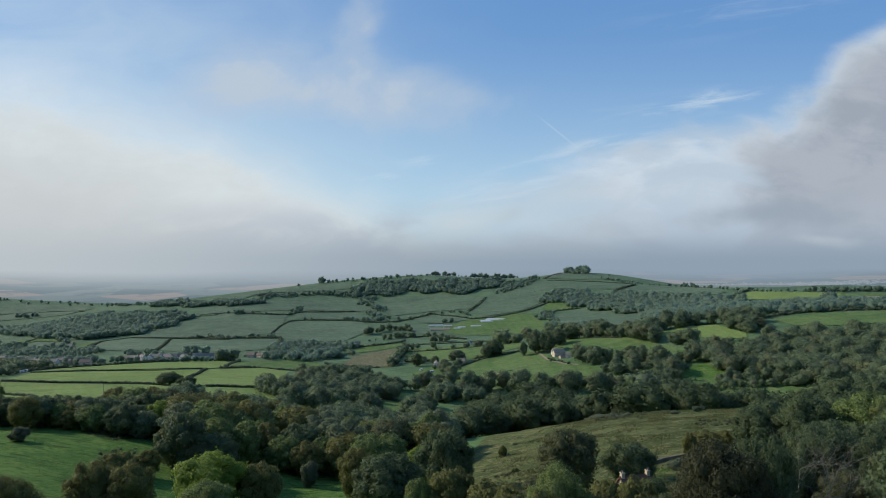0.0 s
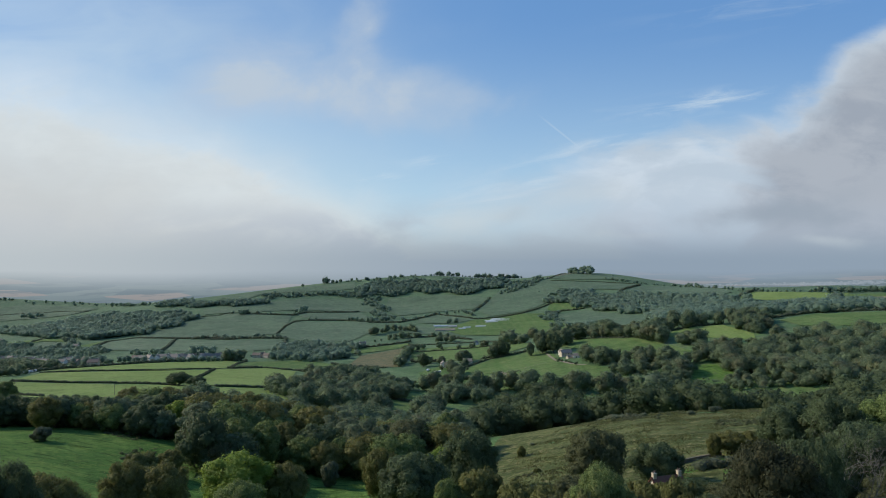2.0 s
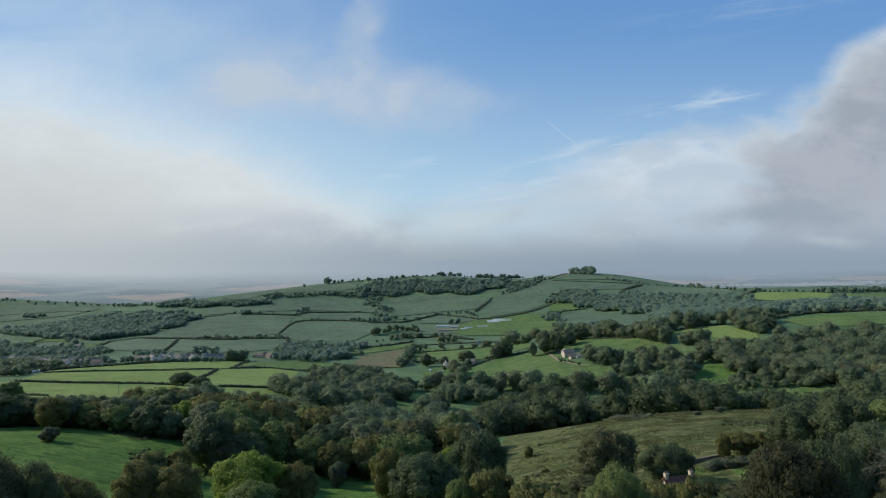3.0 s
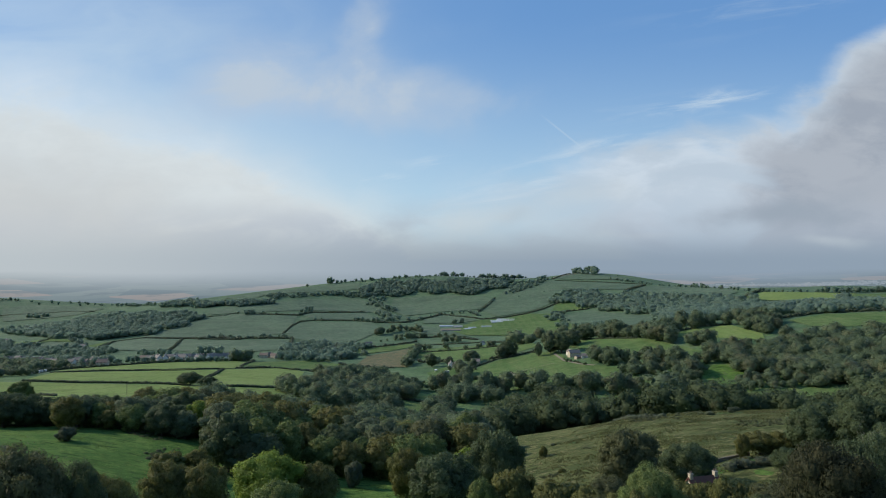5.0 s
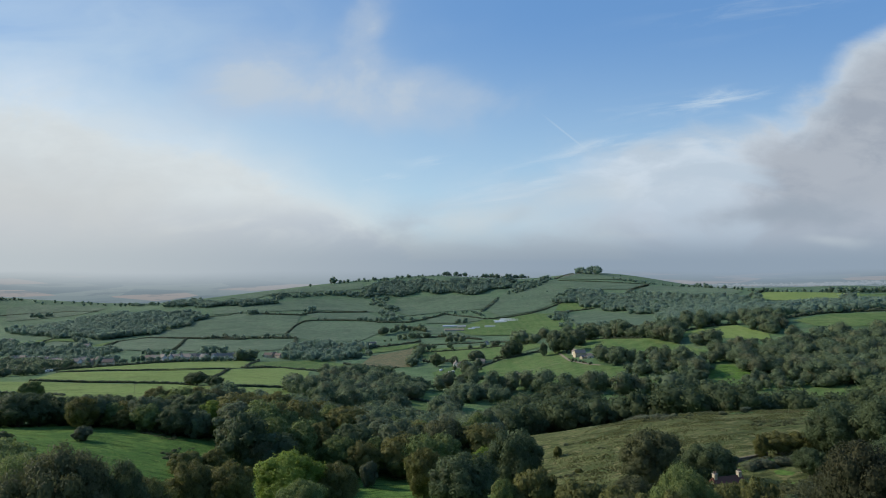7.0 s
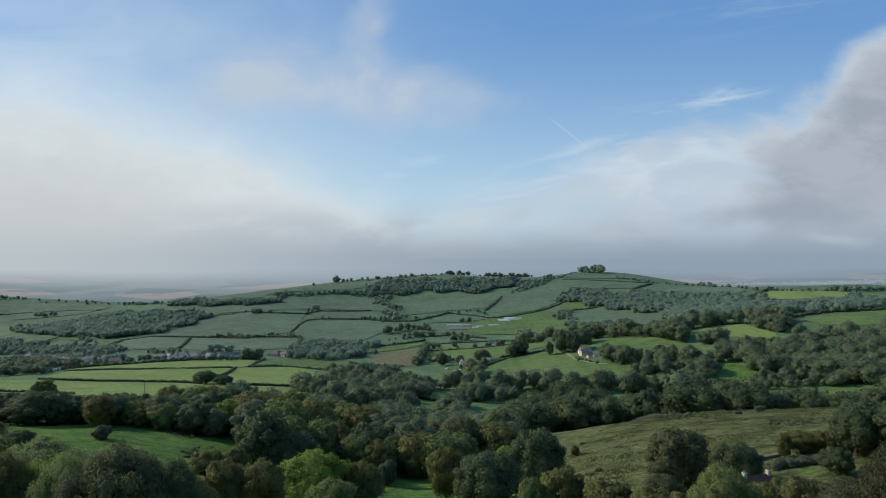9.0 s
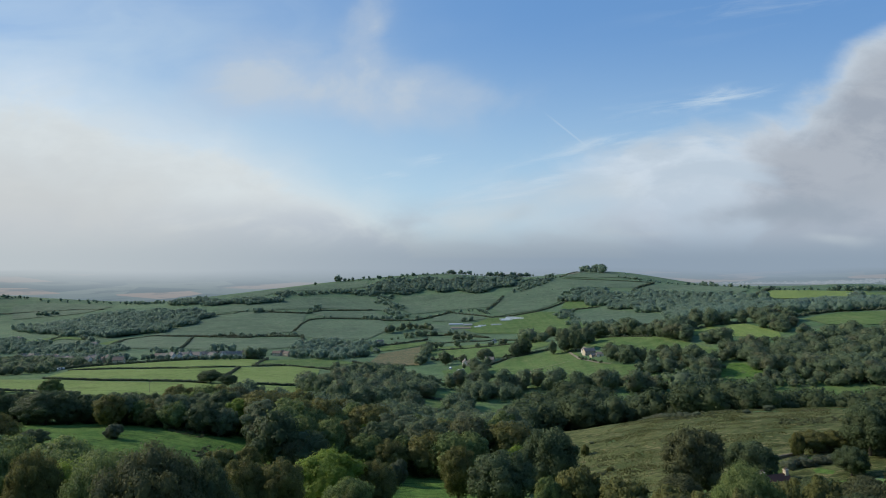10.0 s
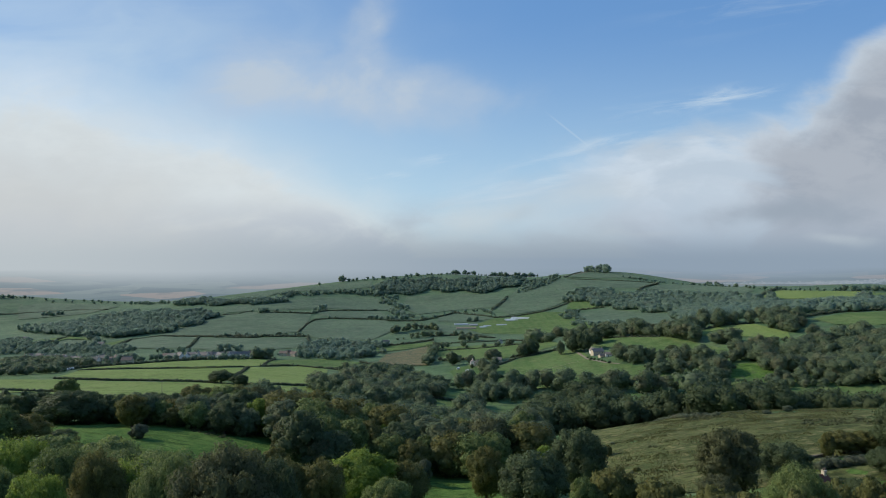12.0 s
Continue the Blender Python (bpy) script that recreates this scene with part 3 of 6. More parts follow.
def wood(poly, gap, tall, model, leaf_kind, label, seed, name="woodland"):
    """A wood nobody could count, one mass of crowns over its ground."""
    rng = np.random.default_rng(seed)
    px, py = scatter(rng, poly, gap)
    wave = min(14.0, 0.06 * math.dist(poly[0], poly[len(poly) // 2]))
    px, py = px + wave * np.sin(py / (1.7 * gap) + seed), py + wave * np.sin(px / (1.9 * gap) + 2 * seed)
    drift = np.sin(px * 0.055 + seed) * np.sin(py * 0.047 + 2.1 * seed) + np.sin(px * 0.019 - py * 0.023)
    keep = rng.random(len(px)) < 0.9 - 0.12 * drift
    px, py, drift = px[keep], py[keep], drift[keep]
    up = tall * (rng.uniform(0.55, 1.2, len(px)) + 0.08 * drift)
    v, f, n = stand_of(WOOD_MODELS[model], px, py, up, up * rng.uniform(0.85, 1.25, len(px)), rng)
    return tagged(new(name, mesh_of(name, v, f, LEAF[leaf_kind], True, n)), label, "woodland", kind="stuff")


def along(line, step):
    """Evenly spaced places along a line of corners."""
    p = np.array(line, float)
    d = np.r_[0, np.cumsum(np.hypot(*np.diff(p, axis=0).T))]
    t = np.arange(0, d[-1], step)
    return np.interp(t, d, p[:, 0]), np.interp(t, d, p[:, 1])


def hedge(line, tall, wide, label="clipped dark green field hedge on the pasture", seed=1, step=None, leaf_kind="hedge", model="hedge", ragged=0.25):
    """A run of hedge: overlapping leafy humps of uneven height."""
    rng = np.random.default_rng(seed + int(abs(line[0][0]) * 7 + line[0][1]))
    px, py = along(line, step or wide * 0.55)
    px = px + rng.normal(0, wide * 0.12, len(px))
    py = py + rng.normal(0, wide * 0.12, len(py))
    n = len(px)
    v, f, soft = stand_of(WOOD_MODELS[model], px, py, tall * rng.uniform(1 - ragged, 1 + ragged, n), np.full(n, wide), rng, 0.15)
    return tagged(new("hedge", mesh_of("hedge", v, f, LEAF[leaf_kind], True, soft)), label, "hedge", "field hedges")


# ---------------------------------------------------------------- ground and fields
def graded(stops):
    """Grid lines from stops of (place, spacing)."""
    out = [stops[0][0]]
    for (a, s), (b, e) in zip(stops, stops[1:]):
        while out[-1] < b - 1e-6:
            k = (out[-1] - a) / (b - a)
            out.append(out[-1] + s + (e - s) * k)
        out[-1] = b
    return np.array(out)


def ground():
    xs = graded([(-4900, 140), (-1500, 40), (-350, 10), (-130, 3.6), (170, 3.6), (500, 10), (1500, 40), (4900, 140)])
    ys = graded([(-1500, 120), (-50, 12), (40, 3.6), (320, 3.6), (700, 9), (1500, 16), (2600, 24), (4950, 60)])
    gx, gy = np.meshgrid(xs, ys)
    v = np.stack([gx.ravel(), gy.ravel(), ground_z(gx.ravel(), gy.ravel())], 1)
    n, m = len(xs), len(ys)
    k = (np.arange(m - 1)[:, None] * n + np.arange(n - 1)[None]).ravel()
    f = np.stack([k, k + 1, k + n + 1, k + n], 1)
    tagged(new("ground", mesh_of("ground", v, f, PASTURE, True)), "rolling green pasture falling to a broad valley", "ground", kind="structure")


def field(outline, material, label, lift=None, name="field"):
    """A field draped over the ground between its hedges."""
    p = np.array(outline, float)
    far = np.hypot(*p.mean(0))
    span = max(np.ptp(p[:, 0]), np.ptp(p[:, 1]))
    step = max(3.0, span / 28)
    lift = lift or (0.10 + far * 0.0007)
    bm = bmesh.new()
    bm.faces.new([bm.verts.new((x, y, 0)) for x, y in outline])
    bmesh.ops.triangulate(bm, faces=bm.faces[:])
    for axis in (0, 1):
        for c in np.arange(p[:, axis].min() + step, p[:, axis].max(), step):
            co, no = [0, 0, 0], [0, 0, 0]
            co[axis], no[axis] = c, 1
            bmesh.ops.bisect_plane(bm, geom=bm.verts[:] + bm.edges[:] + bm.faces[:], plane_co=co, plane_no=no)
    bmesh.ops.triangulate(bm, faces=bm.faces[:])
    co = np.array([v.co[:2] for v in bm.verts])
    for v, z in zip(bm.verts, ground_z(co[:, 0], co[:, 1])):
        v.co.z = z + lift
    bm.normal_update()
    if sum(f.normal.z for f in bm.faces) < 0:
        bmesh.ops.reverse_faces(bm, faces=bm.faces[:])
    for f in bm.faces:
        f.smooth = True
    return tagged(part(name, bm, material), label, "field", kind="structure")


def far_material():
    """The plain beyond the hills: fields and woods that glow, bright morning haze put into their colour."""
    m = bpy.data.materials.new("haze_glow_distance")
    m.use_nodes = True
    m.node_tree.nodes.clear()
    g = Sums(m.node_tree)
    p = place_of(g)
    split = m.node_tree.nodes.new("ShaderNodeSeparateXYZ")
    m.node_tree.links.new(p, split.inputs[0])
    v = m.node_tree.nodes.new("ShaderNodeTexVoronoi")
    m.node_tree.links.new(p, v.inputs["Vector"])
    v.inputs["Scale"].default_value = 0.0030
    stretch = m.node_tree.nodes.new("ShaderNodeMapping")
    m.node_tree.links.new(p, stretch.inputs[0])
    stretch.inputs["Scale"].default_value = (0.7, 1.0, 0.0)
    m.node_tree.links.new(stretch.outputs[0], v.inputs["Vector"])
    woods = g.ramp(g.noise(p, 0.004, 5, 0.6), 0.50, 0.62)
    tint = m.node_tree.nodes.new("ShaderNodeSeparateColor")
    m.node_tree.links.new(v.outputs["Color"], tint.inputs[0])
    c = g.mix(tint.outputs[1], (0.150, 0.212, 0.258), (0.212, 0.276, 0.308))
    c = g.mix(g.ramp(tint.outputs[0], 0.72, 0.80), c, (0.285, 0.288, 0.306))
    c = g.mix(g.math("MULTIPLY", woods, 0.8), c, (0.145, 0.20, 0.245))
    # painted haze: the glow fades to the horizon sky's tone with depth
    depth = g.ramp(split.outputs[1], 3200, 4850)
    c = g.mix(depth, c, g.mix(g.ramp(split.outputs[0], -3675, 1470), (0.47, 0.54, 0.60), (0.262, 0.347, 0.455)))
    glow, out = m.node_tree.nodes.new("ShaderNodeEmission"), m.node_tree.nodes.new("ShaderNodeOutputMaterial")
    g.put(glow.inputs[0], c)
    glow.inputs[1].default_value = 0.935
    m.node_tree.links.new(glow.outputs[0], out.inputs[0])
    return m


def distance():
    """The far plain as a hazy backdrop, well beyond the last hill."""
    xs, ys = np.linspace(-4800, 4800, 90), np.linspace(2850, 4945, 50)
    gx, gy = np.meshgrid(xs, ys)
    z = ground_z(gx.ravel(), gy.ravel()) + 3.0
    v = np.stack([gx.ravel(), gy.ravel(), z], 1)
    k = (np.arange(49)[:, None] * 90 + np.arange(89)[None]).ravel()
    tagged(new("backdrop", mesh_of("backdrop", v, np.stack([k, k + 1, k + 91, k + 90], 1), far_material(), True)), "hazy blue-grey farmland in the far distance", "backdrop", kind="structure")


ground()
distance()

# ---------------------------------------------------------------- fields
field([(-112, 113), (-195, 196), (-164, 234), (-150, 253), (-115, 260), (-80.4, 247), (-70.7, 218), (-58.3, 170), (-35.5, 98.4), (-87.0, 87.5)], LUSH, "lush uneven green meadow beside the woods")
field([(-45.8, 97.9), (-62.4, 174), (-54.9, 202), (-29.4, 228), (-4.9, 228), (7.8, 114)], LUSH, "small lush green meadow between trees")
field([(19.8, 191), (39.1, 311), (90.8, 450), (133, 471), (94.1, 266), (122, 254), (150, 254), (170, 245), (141, 190), (96.5, 139), (75.7, 138), (59.1, 142), (42.1, 149), (24.9, 158)], ROUGH, "rough tussocky hillside pasture with dry stems")
field([(64.7, 154), (80.0, 164), (89.4, 158), (82.3, 140), (68.7, 129), (58.8, 135)], LUSH, "small green garden beside the cottage")
field([(-398, 652), (-365, 712), (-302, 857), (-246, 839), (-228, 723), (-239, 689), (-279, 646)], MOWN, "pale mown green field below the village")
field([(-360, 551), (-384, 629), (-276, 639), (-234, 672), (-214, 582), (-206, 521), (-255, 535), (-300, 538)], MOWN, "pale mown green field below the village")
field([(-183, 515), (-207, 573), (-231, 684), (-191, 752), (-155, 725), (-127, 562), (-136, 537), (-168, 517)], MOWN, "pale mown green field below the village")
field([(-336, 407), (-411, 521), (-352, 537), (-295, 530), (-203, 511), (-179, 502), (-163, 402), (-265, 434), (-317, 452)], MOWN, "pale mown green field below the village")
field([(-151, 433), (-168, 502), (-133, 523), (-92.2, 519), (-77.3, 405), (-101, 399)], MOWN, "pale mown green field below the village")
field([(-246, 839), (-181, 905), (-132, 850), (-160, 750), (-196, 771), (-228, 723)], LEY, "green field by the valley lane")
field([(35.6, 739), (66.9, 781), (111, 800), (144, 782), (143, 707), (167, 666), (132, 587), (79.2, 608), (30.8, 615)], LEY, "smooth green pasture on the slope below the farm")
field([(167, 666), (190, 634), (214, 555), (131, 583)], LEY, "smooth green pasture on the slope below the farm")
field([(166, 843), (202, 819), (239, 774), (273, 664), (259, 643), (213, 671), (181, 734), (160, 791)], LEY, "smooth green field above the farm")
field([(240, 614), (273, 611), (279, 578), (262, 568), (235, 579)], LUSH, "small green clearing in the wood")
field([(-36.6, 1050), (61.1, 1036), (131, 969), (135, 859), (69.0, 805), (12.0, 839), (-30.4, 873)], LEY, "green paddock by the lower farm")
field([(-154, 1052), (-82.4, 1099), (-44.5, 1132), (-38.0, 1091), (-86.6, 1032), (-132, 992)], LEY, "green strip of pasture")
field([(-114, 836), (-112, 975), (-46.8, 1069), (-33.2, 1033), (-42.8, 812)], FALLOW, "brown weedy fallow field")
field([(-36.9, 607), (-6.4, 597), (-5.9, 555), (-22.0, 559), (-35.5, 568)], MOWN, "pale green field in the valley bottom")
field([(-35.8, 557), (-4.4, 544), (-3.6, 444), (-16.5, 421), (-41.8, 418)], LEY, "shaded green field in the valley bottom")
field([(13.0, 521), (31.1, 527), (29.2, 480), (17.1, 415), (10.3, 411)], LEY, "shaded green field in the valley bottom")
field([(-16.0, 745), (11.3, 791), (35.5, 735), (28.3, 622), (3.3, 624), (-5.2, 651)], LEY, "green orchard field above the stream")

field([(-618, 1313), (-602, 1397), (-570, 1537), (-512, 1578), (-437, 1561), (-352, 1554), (-330, 1405), (-322, 1288), (-388, 1267), (-435, 1272)], HAZED_DOWN, "pasture on the far hillside, its green greyed for haze")
field([(-650, 1277), (-611, 1298), (-523, 1272), (-479, 1123), (-528, 1110), (-623, 1159)], HAZED_DOWN, "pasture on the far hillside, its green greyed for haze")
field([(-513, 1263), (-386, 1223), (-289, 1207), (-256, 1074), (-322, 1023), (-407, 1043), (-465, 1098)], HAZED_DOWN, "pasture on the far hillside, its green greyed for haze")
field([(-283, 1220), (-318, 1302), (-326, 1396), (-319, 1455), (-161, 1459), (-136, 1368), (-134, 1266), (-159, 1160), (-233, 1167)], HAZED_DOWN, "pasture on the far hillside, its green greyed for haze")
field([(-351, 1583), (-322, 1612), (-197, 1649), (-156, 1505), (-300, 1503)], HAZED_DOWN, "pasture on the far hillside, its green greyed for haze")
field([(-471, 1739), (-389, 1825), (-238, 1856), (-162, 1749), (-140, 1672), (-331, 1660), (-448, 1602), (-573, 1572), (-608, 1654)], HAZED_DOWN, "pasture on the far hillside, its green greyed for haze")
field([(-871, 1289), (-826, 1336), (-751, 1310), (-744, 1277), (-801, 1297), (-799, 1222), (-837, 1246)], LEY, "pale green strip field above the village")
field([(-775, 1194), (-789, 1286), (-728, 1259), (-705, 1201), (-735, 1173)], HAZED_DOWN, "pasture on the far hillside, its green greyed for haze")
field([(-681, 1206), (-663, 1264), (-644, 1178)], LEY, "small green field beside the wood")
field([(-1359, 1965), (-1316, 2038), (-1147, 2029), (-1034, 1953), (-1077, 1876), (-1201, 1861), (-1271, 1839)], HAZED_DOWN, "pasture on the far hillside, its green greyed for haze")
field([(-635, 1853), (-564, 1953), (-432, 2026), (-340, 2071), (-266, 2067), (-254, 1974), (-387, 1937), (-518, 1909), (-544, 1773)], HAZED_DOWN, "green field along the skyline ridge")
field([(-139, 1857), (10, 1855), (121, 1786), (141, 1742), (95, 1618), (-6, 1627), (-90, 1583), (-144, 1721)], HAZED_DOWN, "smooth green bowl of pasture below the hanger")
field([(-39, 1502), (8, 1570), (73, 1523), (83, 1449), (20, 1411), (-43, 1430)], HAZED_DOWN, "pasture on the far hillside, its green greyed for haze")
field([(208, 1922), (354, 1971), (337, 1751), (298, 1624), (244, 1556), (204, 1517), (128, 1491), (105, 1587), (149, 1737)], HAZED_DOWN, "steep green scarp of the round hill")
field([(349, 1944), (428, 1876), (568, 1790), (486, 1681), (398, 1741), (344, 1787)], HAZED_DOWN, "green field on the round hill")
field([(359, 2000), (440, 2163), (535, 2062), (589, 1907), (439, 1923)], HAZED_DOWN, "rounded green top of the tree-crowned hill")
field([(560, 1740), (694, 1744), (680, 1477), (655, 1397), (619, 1371), (553, 1491), (495, 1650)], HAZED_DOWN, "green field along the skyline ridge")
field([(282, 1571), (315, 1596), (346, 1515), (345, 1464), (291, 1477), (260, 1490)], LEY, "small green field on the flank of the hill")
field([(267, 1419), (342, 1440), (384, 1323), (411, 1201), (322, 949), (273.9, 888.5), (298, 1214), (263, 1308)], HAZED_DOWN, "green field below the wood")
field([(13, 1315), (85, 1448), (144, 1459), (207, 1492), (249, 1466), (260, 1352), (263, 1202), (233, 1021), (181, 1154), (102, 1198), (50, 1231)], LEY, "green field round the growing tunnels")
field([(-52, 1392), (7, 1342), (50, 1213), (-4, 1241), (-56, 1279)], HAZED_DOWN, "green paddock beside the nursery sheds")
field([(598, 1275), (685, 1358), (750, 1281), (798, 1215), (721, 1130), (668, 1143), (644, 1192), (603, 1238)], MOWN, "pale green field along the skyline")
field([(778, 1201), (894.4, 1134.3), (833.7, 1057.4), (764, 1134), (720, 1090), (719, 1113)], LEY, "green field on the skyline")
field([(718, 1067), (778, 1136), (824.6, 1045.9), (672.3, 853.0), (648, 954)], STUBBLE, "tan stubble field on the skyline")
field([(417.3, 760.2), (472.0, 783.4), (588.3, 746.6), (522.7, 663.6), (438.8, 687.9), (414.7, 709.6)], LEY, "smooth green field on the brow above the wood")
field([(286.2, 772.4), (323.1, 778.2), (352.2, 766.1), (353.0, 725.7), (355.1, 698.3), (345.5, 673.6), (319.8, 696.0), (298.4, 718.9), (276.2, 736.7)], MOWN, "bright green sloping field ringed by trees")

field([(251.1, 619.0), (280.8, 623.6), (277.3, 598.3), (280.6, 577.9), (334.3, 540.1), (312.4, 491.0), (239.9, 523.2), (208.9, 533.0), (223.9, 571.0)], LEY, "small green clearing in the wood")
field([(-36.5, 603.6), (-8.4, 591.1), (-9.2, 574.5), (-26.9, 560.6), (-36.3, 567.7)], MOWN, "pale green field in the valley bottom")

# ---------------------------------------------------------------- models for woods and hedges
WOOD_MODELS["mid"] = small_models(range(30, 38), 8, 900, 0.056, 1.5)
WOOD_MODELS["slope"] = small_models(range(40, 48), 7, 900, 0.054, 1.55)
WOOD_MODELS["far"] = small_models(range(50, 58), 5, 110, 0.095, 1.4)
WOOD_MODELS["canopy"] = [(v * (1.3, 1.3, 1.0), f, n) for v, f, n in small_models(range(80, 86), 4, 80, 0.095, 1.4)]
WOOD_MODELS["hedge"] = [(v * (1.6, 1.6, 1.0), f, n) for v, f, n in small_models(range(60, 66), 3, 150, 0.10)]
WOOD_MODELS["hedge_far"] = [(v * (1.6, 1.6, 1.0), f, n) for v, f, n in small_models(range(70, 74), 1, 12, 0.24)]


def tree_row(line, gap, tall, model, leaf_kind, label, seed):
    """A loose row of trees along a boundary."""
    rng = np.random.default_rng(seed)
    px, py = along(line, gap)
    px, py = px + rng.normal(0, gap * 0.35, len(px)), py + rng.normal(0, gap * 0.6, len(py))
    up = tall * rng.uniform(0.5, 1.3, len(px))
    v, f, n = stand_of(WOOD_MODELS[model], px, py, up, up * rng.uniform(0.85, 1.25, len(px)), rng)
    return tagged(new("tree_belt", mesh_of("tree_belt", v, f, LEAF[leaf_kind], True, n)), label, "tree row", kind="stuff")


# ---------------------------------------------------------------- woods
wood([(30.0, 385), (40.0, 330), (66.0, 336), (110, 334), (150, 330), (210, 326), (300, 350), (360, 390), (300, 430), (235, 480), (140, 500), (60.0, 540), (44.0, 520), (40.0, 440)], 10.5, 17, "slope", "dark", "dark belt of broadleaf trees behind the pasture", 11)
wood([(-55.0, 345), (-20.0, 335), (20.0, 300), (35.0, 300), (30.0, 350), (20.0, 400), (9.0, 430), (9.0, 540), (-3.0, 540), (-5.0, 440), (-28.0, 415), (-55.0, 400)], 9.5, 13, "mid", "copse", "mixed trees along the stream", 12)
wood([(-103, 436), (-120, 551), (-110, 669), (-82.7, 691), (-48.8, 650), (-27.4, 626), (-31.6, 553), (-32.5, 461), (-58.9, 458), (-76.9, 422)], 11, 15, "mid", "copse", "mixed copse by the valley lane", 21)
tree_row([(191, 868), (205, 880), (207, 810), (244, 790), (263, 743), (270, 726)], 9.2, 16.2, "mid", "copse", "trees behind the farm", 33)
tree_row([(240, 778), (287, 812), (322, 828), (333, 784)], 10.3, 16.2, "mid", "copse", "trees along the field edge", 34)
tree_row([(168, 687), (179, 666), (196, 654), (216, 643), (241, 619), (232, 584)], 8.0, 16.2, "mid", "copse", "trees below the farm", 39)
tree_row([(257, 631), (280, 619), (290, 585), (303, 561), (320, 546)], 8.0, 16.2, "mid", "copse", "trees round the wood's edge", 40)
tree_row([(35.4, 601), (62.7, 606), (93.2, 593), (133, 582), (159, 562), (200, 539)], 8.0, 17.6, "mid", "copse", "trees below the farm", 41)
tree_row([(-27.1, 619), (-7.8, 623), (8.9, 624), (31.1, 621)], 9.2, 16.2, "mid", "copse", "trees round the lower farm", 42)

wood([(-1015, 1501), (-838, 1356), (-743, 1316), (-675, 1310), (-626, 1328), (-605, 1404), (-567, 1522), (-628, 1586), (-752, 1642), (-895, 1720), (-973, 1723), (-971, 1617), (-1059, 1641)], 9.5, 13, "canopy", "haze_tinted", "broadleaf wood across the far hillside", 201)
wood([(-777, 1772), (-656, 1696), (-516, 1683), (-459, 1706), (-480, 1758), (-552, 1748), (-603, 1740), (-692, 1789), (-807, 1870)], 9.5, 13, "canopy", "haze_tinted", "belt of trees along the hill", 202)
wood([(-496, 1745), (-465, 1835), (-388, 1860), (-309, 1883), (-240, 1896), (-245, 1934), (-316, 1926), (-397, 1901), (-494, 1885)], 12, 11, "canopy", "haze_tinted", "belt of trees along the hill", 203)
wood([(-240, 1869), (-174, 1880), (-91, 1895), (10, 1880), (108, 1831), (174, 1877), (210, 1944), (213, 2020), (118, 2006), (11, 2009), (-79, 2018), (-152, 2030), (-241, 2016)], 9.5, 13.5, "canopy", "haze_tinted", "dark hanger below the hill's brow", 204)
wood([(-230, 1857), (-190, 1749), (-154, 1628), (-152, 1470), (-121, 1447), (-96, 1490), (-123, 1636), (-148, 1771), (-182, 1868)], 15, 11, "canopy", "haze_tinted", "scattered trees down the combe", 205)
wood([(200, 1935), (185, 1783), (209, 1787), (276, 1866), (329, 1960), (315, 2005)], 13, 10, "canopy", "haze_tinted", "bushes under the round hill", 206)
wood([(287, 1600), (324, 1540), (348, 1470), (381, 1352), (404, 1272), (420, 1215), (306.0, 863.0), (324.5, 855.0), (378.3, 822.8), (525, 1108), (594, 1266), (579, 1363), (536, 1446), (501, 1533), (472, 1599), (426, 1560), (403, 1636), (383, 1709), (339, 1720)], 9.5, 13.5, "canopy", "haze_tinted", "broadleaf wood across the valley slope", 207)
wood([(361.7, 780.7), (354.5, 728.8), (357.3, 696.5), (390.9, 718.1), (413.0, 777.6), (412.7, 818.2), (397.7, 848.4)], 9, 14, "mid", "copse", "pale green broadleaf trees beside the field", 208)
wood([(496, 1058), (425.5, 787.8), (489.2, 811.9), (532.9, 801.3), (606.2, 769.2), (672.3, 853.0), (627, 983), (594, 1016), (558, 1017), (592, 1193)], 10, 13, "canopy", "haze_tinted", "belt of trees above the brow field", 209)
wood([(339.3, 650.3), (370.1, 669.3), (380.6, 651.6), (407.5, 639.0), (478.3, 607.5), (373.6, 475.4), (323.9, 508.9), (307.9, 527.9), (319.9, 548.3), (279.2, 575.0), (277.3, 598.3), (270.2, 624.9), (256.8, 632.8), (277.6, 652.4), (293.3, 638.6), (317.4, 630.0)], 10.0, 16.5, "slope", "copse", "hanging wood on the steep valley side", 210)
wood([(238, 1473), (278, 1478), (283, 1405), (254, 1318), (268, 1225), (317, 1182), (288, 1093), (252, 1149), (239, 1332)], 13, 9, "canopy", "haze_tinted", "scattered trees on the flank of the hill", 211)
wood([(-991.9, 1274.8), (-878, 1291), (-787, 1220), (-719, 1148), (-706, 1194), (-734, 1260), (-741, 1308), (-665, 1189), (-608, 1130), (-574, 1105), (-525, 992), (-601, 1032), (-681, 1057), (-830.8, 1068.2)], 12, 11, "far", "haze_tinted", "garden and lane trees round the village", 212)
wood([(-756.4, 972.7), (-523.0, 800.8), (-448.2, 736.5), (-410.9, 717.2), (-399.3, 651.5), (-402.9, 625.7), (-410.8, 528.7)], 9, 9, "far", "copse", "garden and lane trees round the village", 213)
wood([(-225.6, 892.6), (-267, 1074), (-223, 1119), (-185, 1132), (-123, 1069), (-124, 965), (-144.9, 884.8), (-178.0, 893.0)], 11, 12, "far", "haze_tinted", "trees along the valley lane", 214)
tree_row([(-405.2, 741.8), (-387.9, 759.4), (-375.1, 789.4)], 7, 10, "far", "haze_tinted", "garden and lane trees round the village", 215)
tree_row([(-494, 1031), (-459, 1014), (-413, 979)], 9, 11, "far", "haze_tinted", "garden and lane trees round the village", 216)
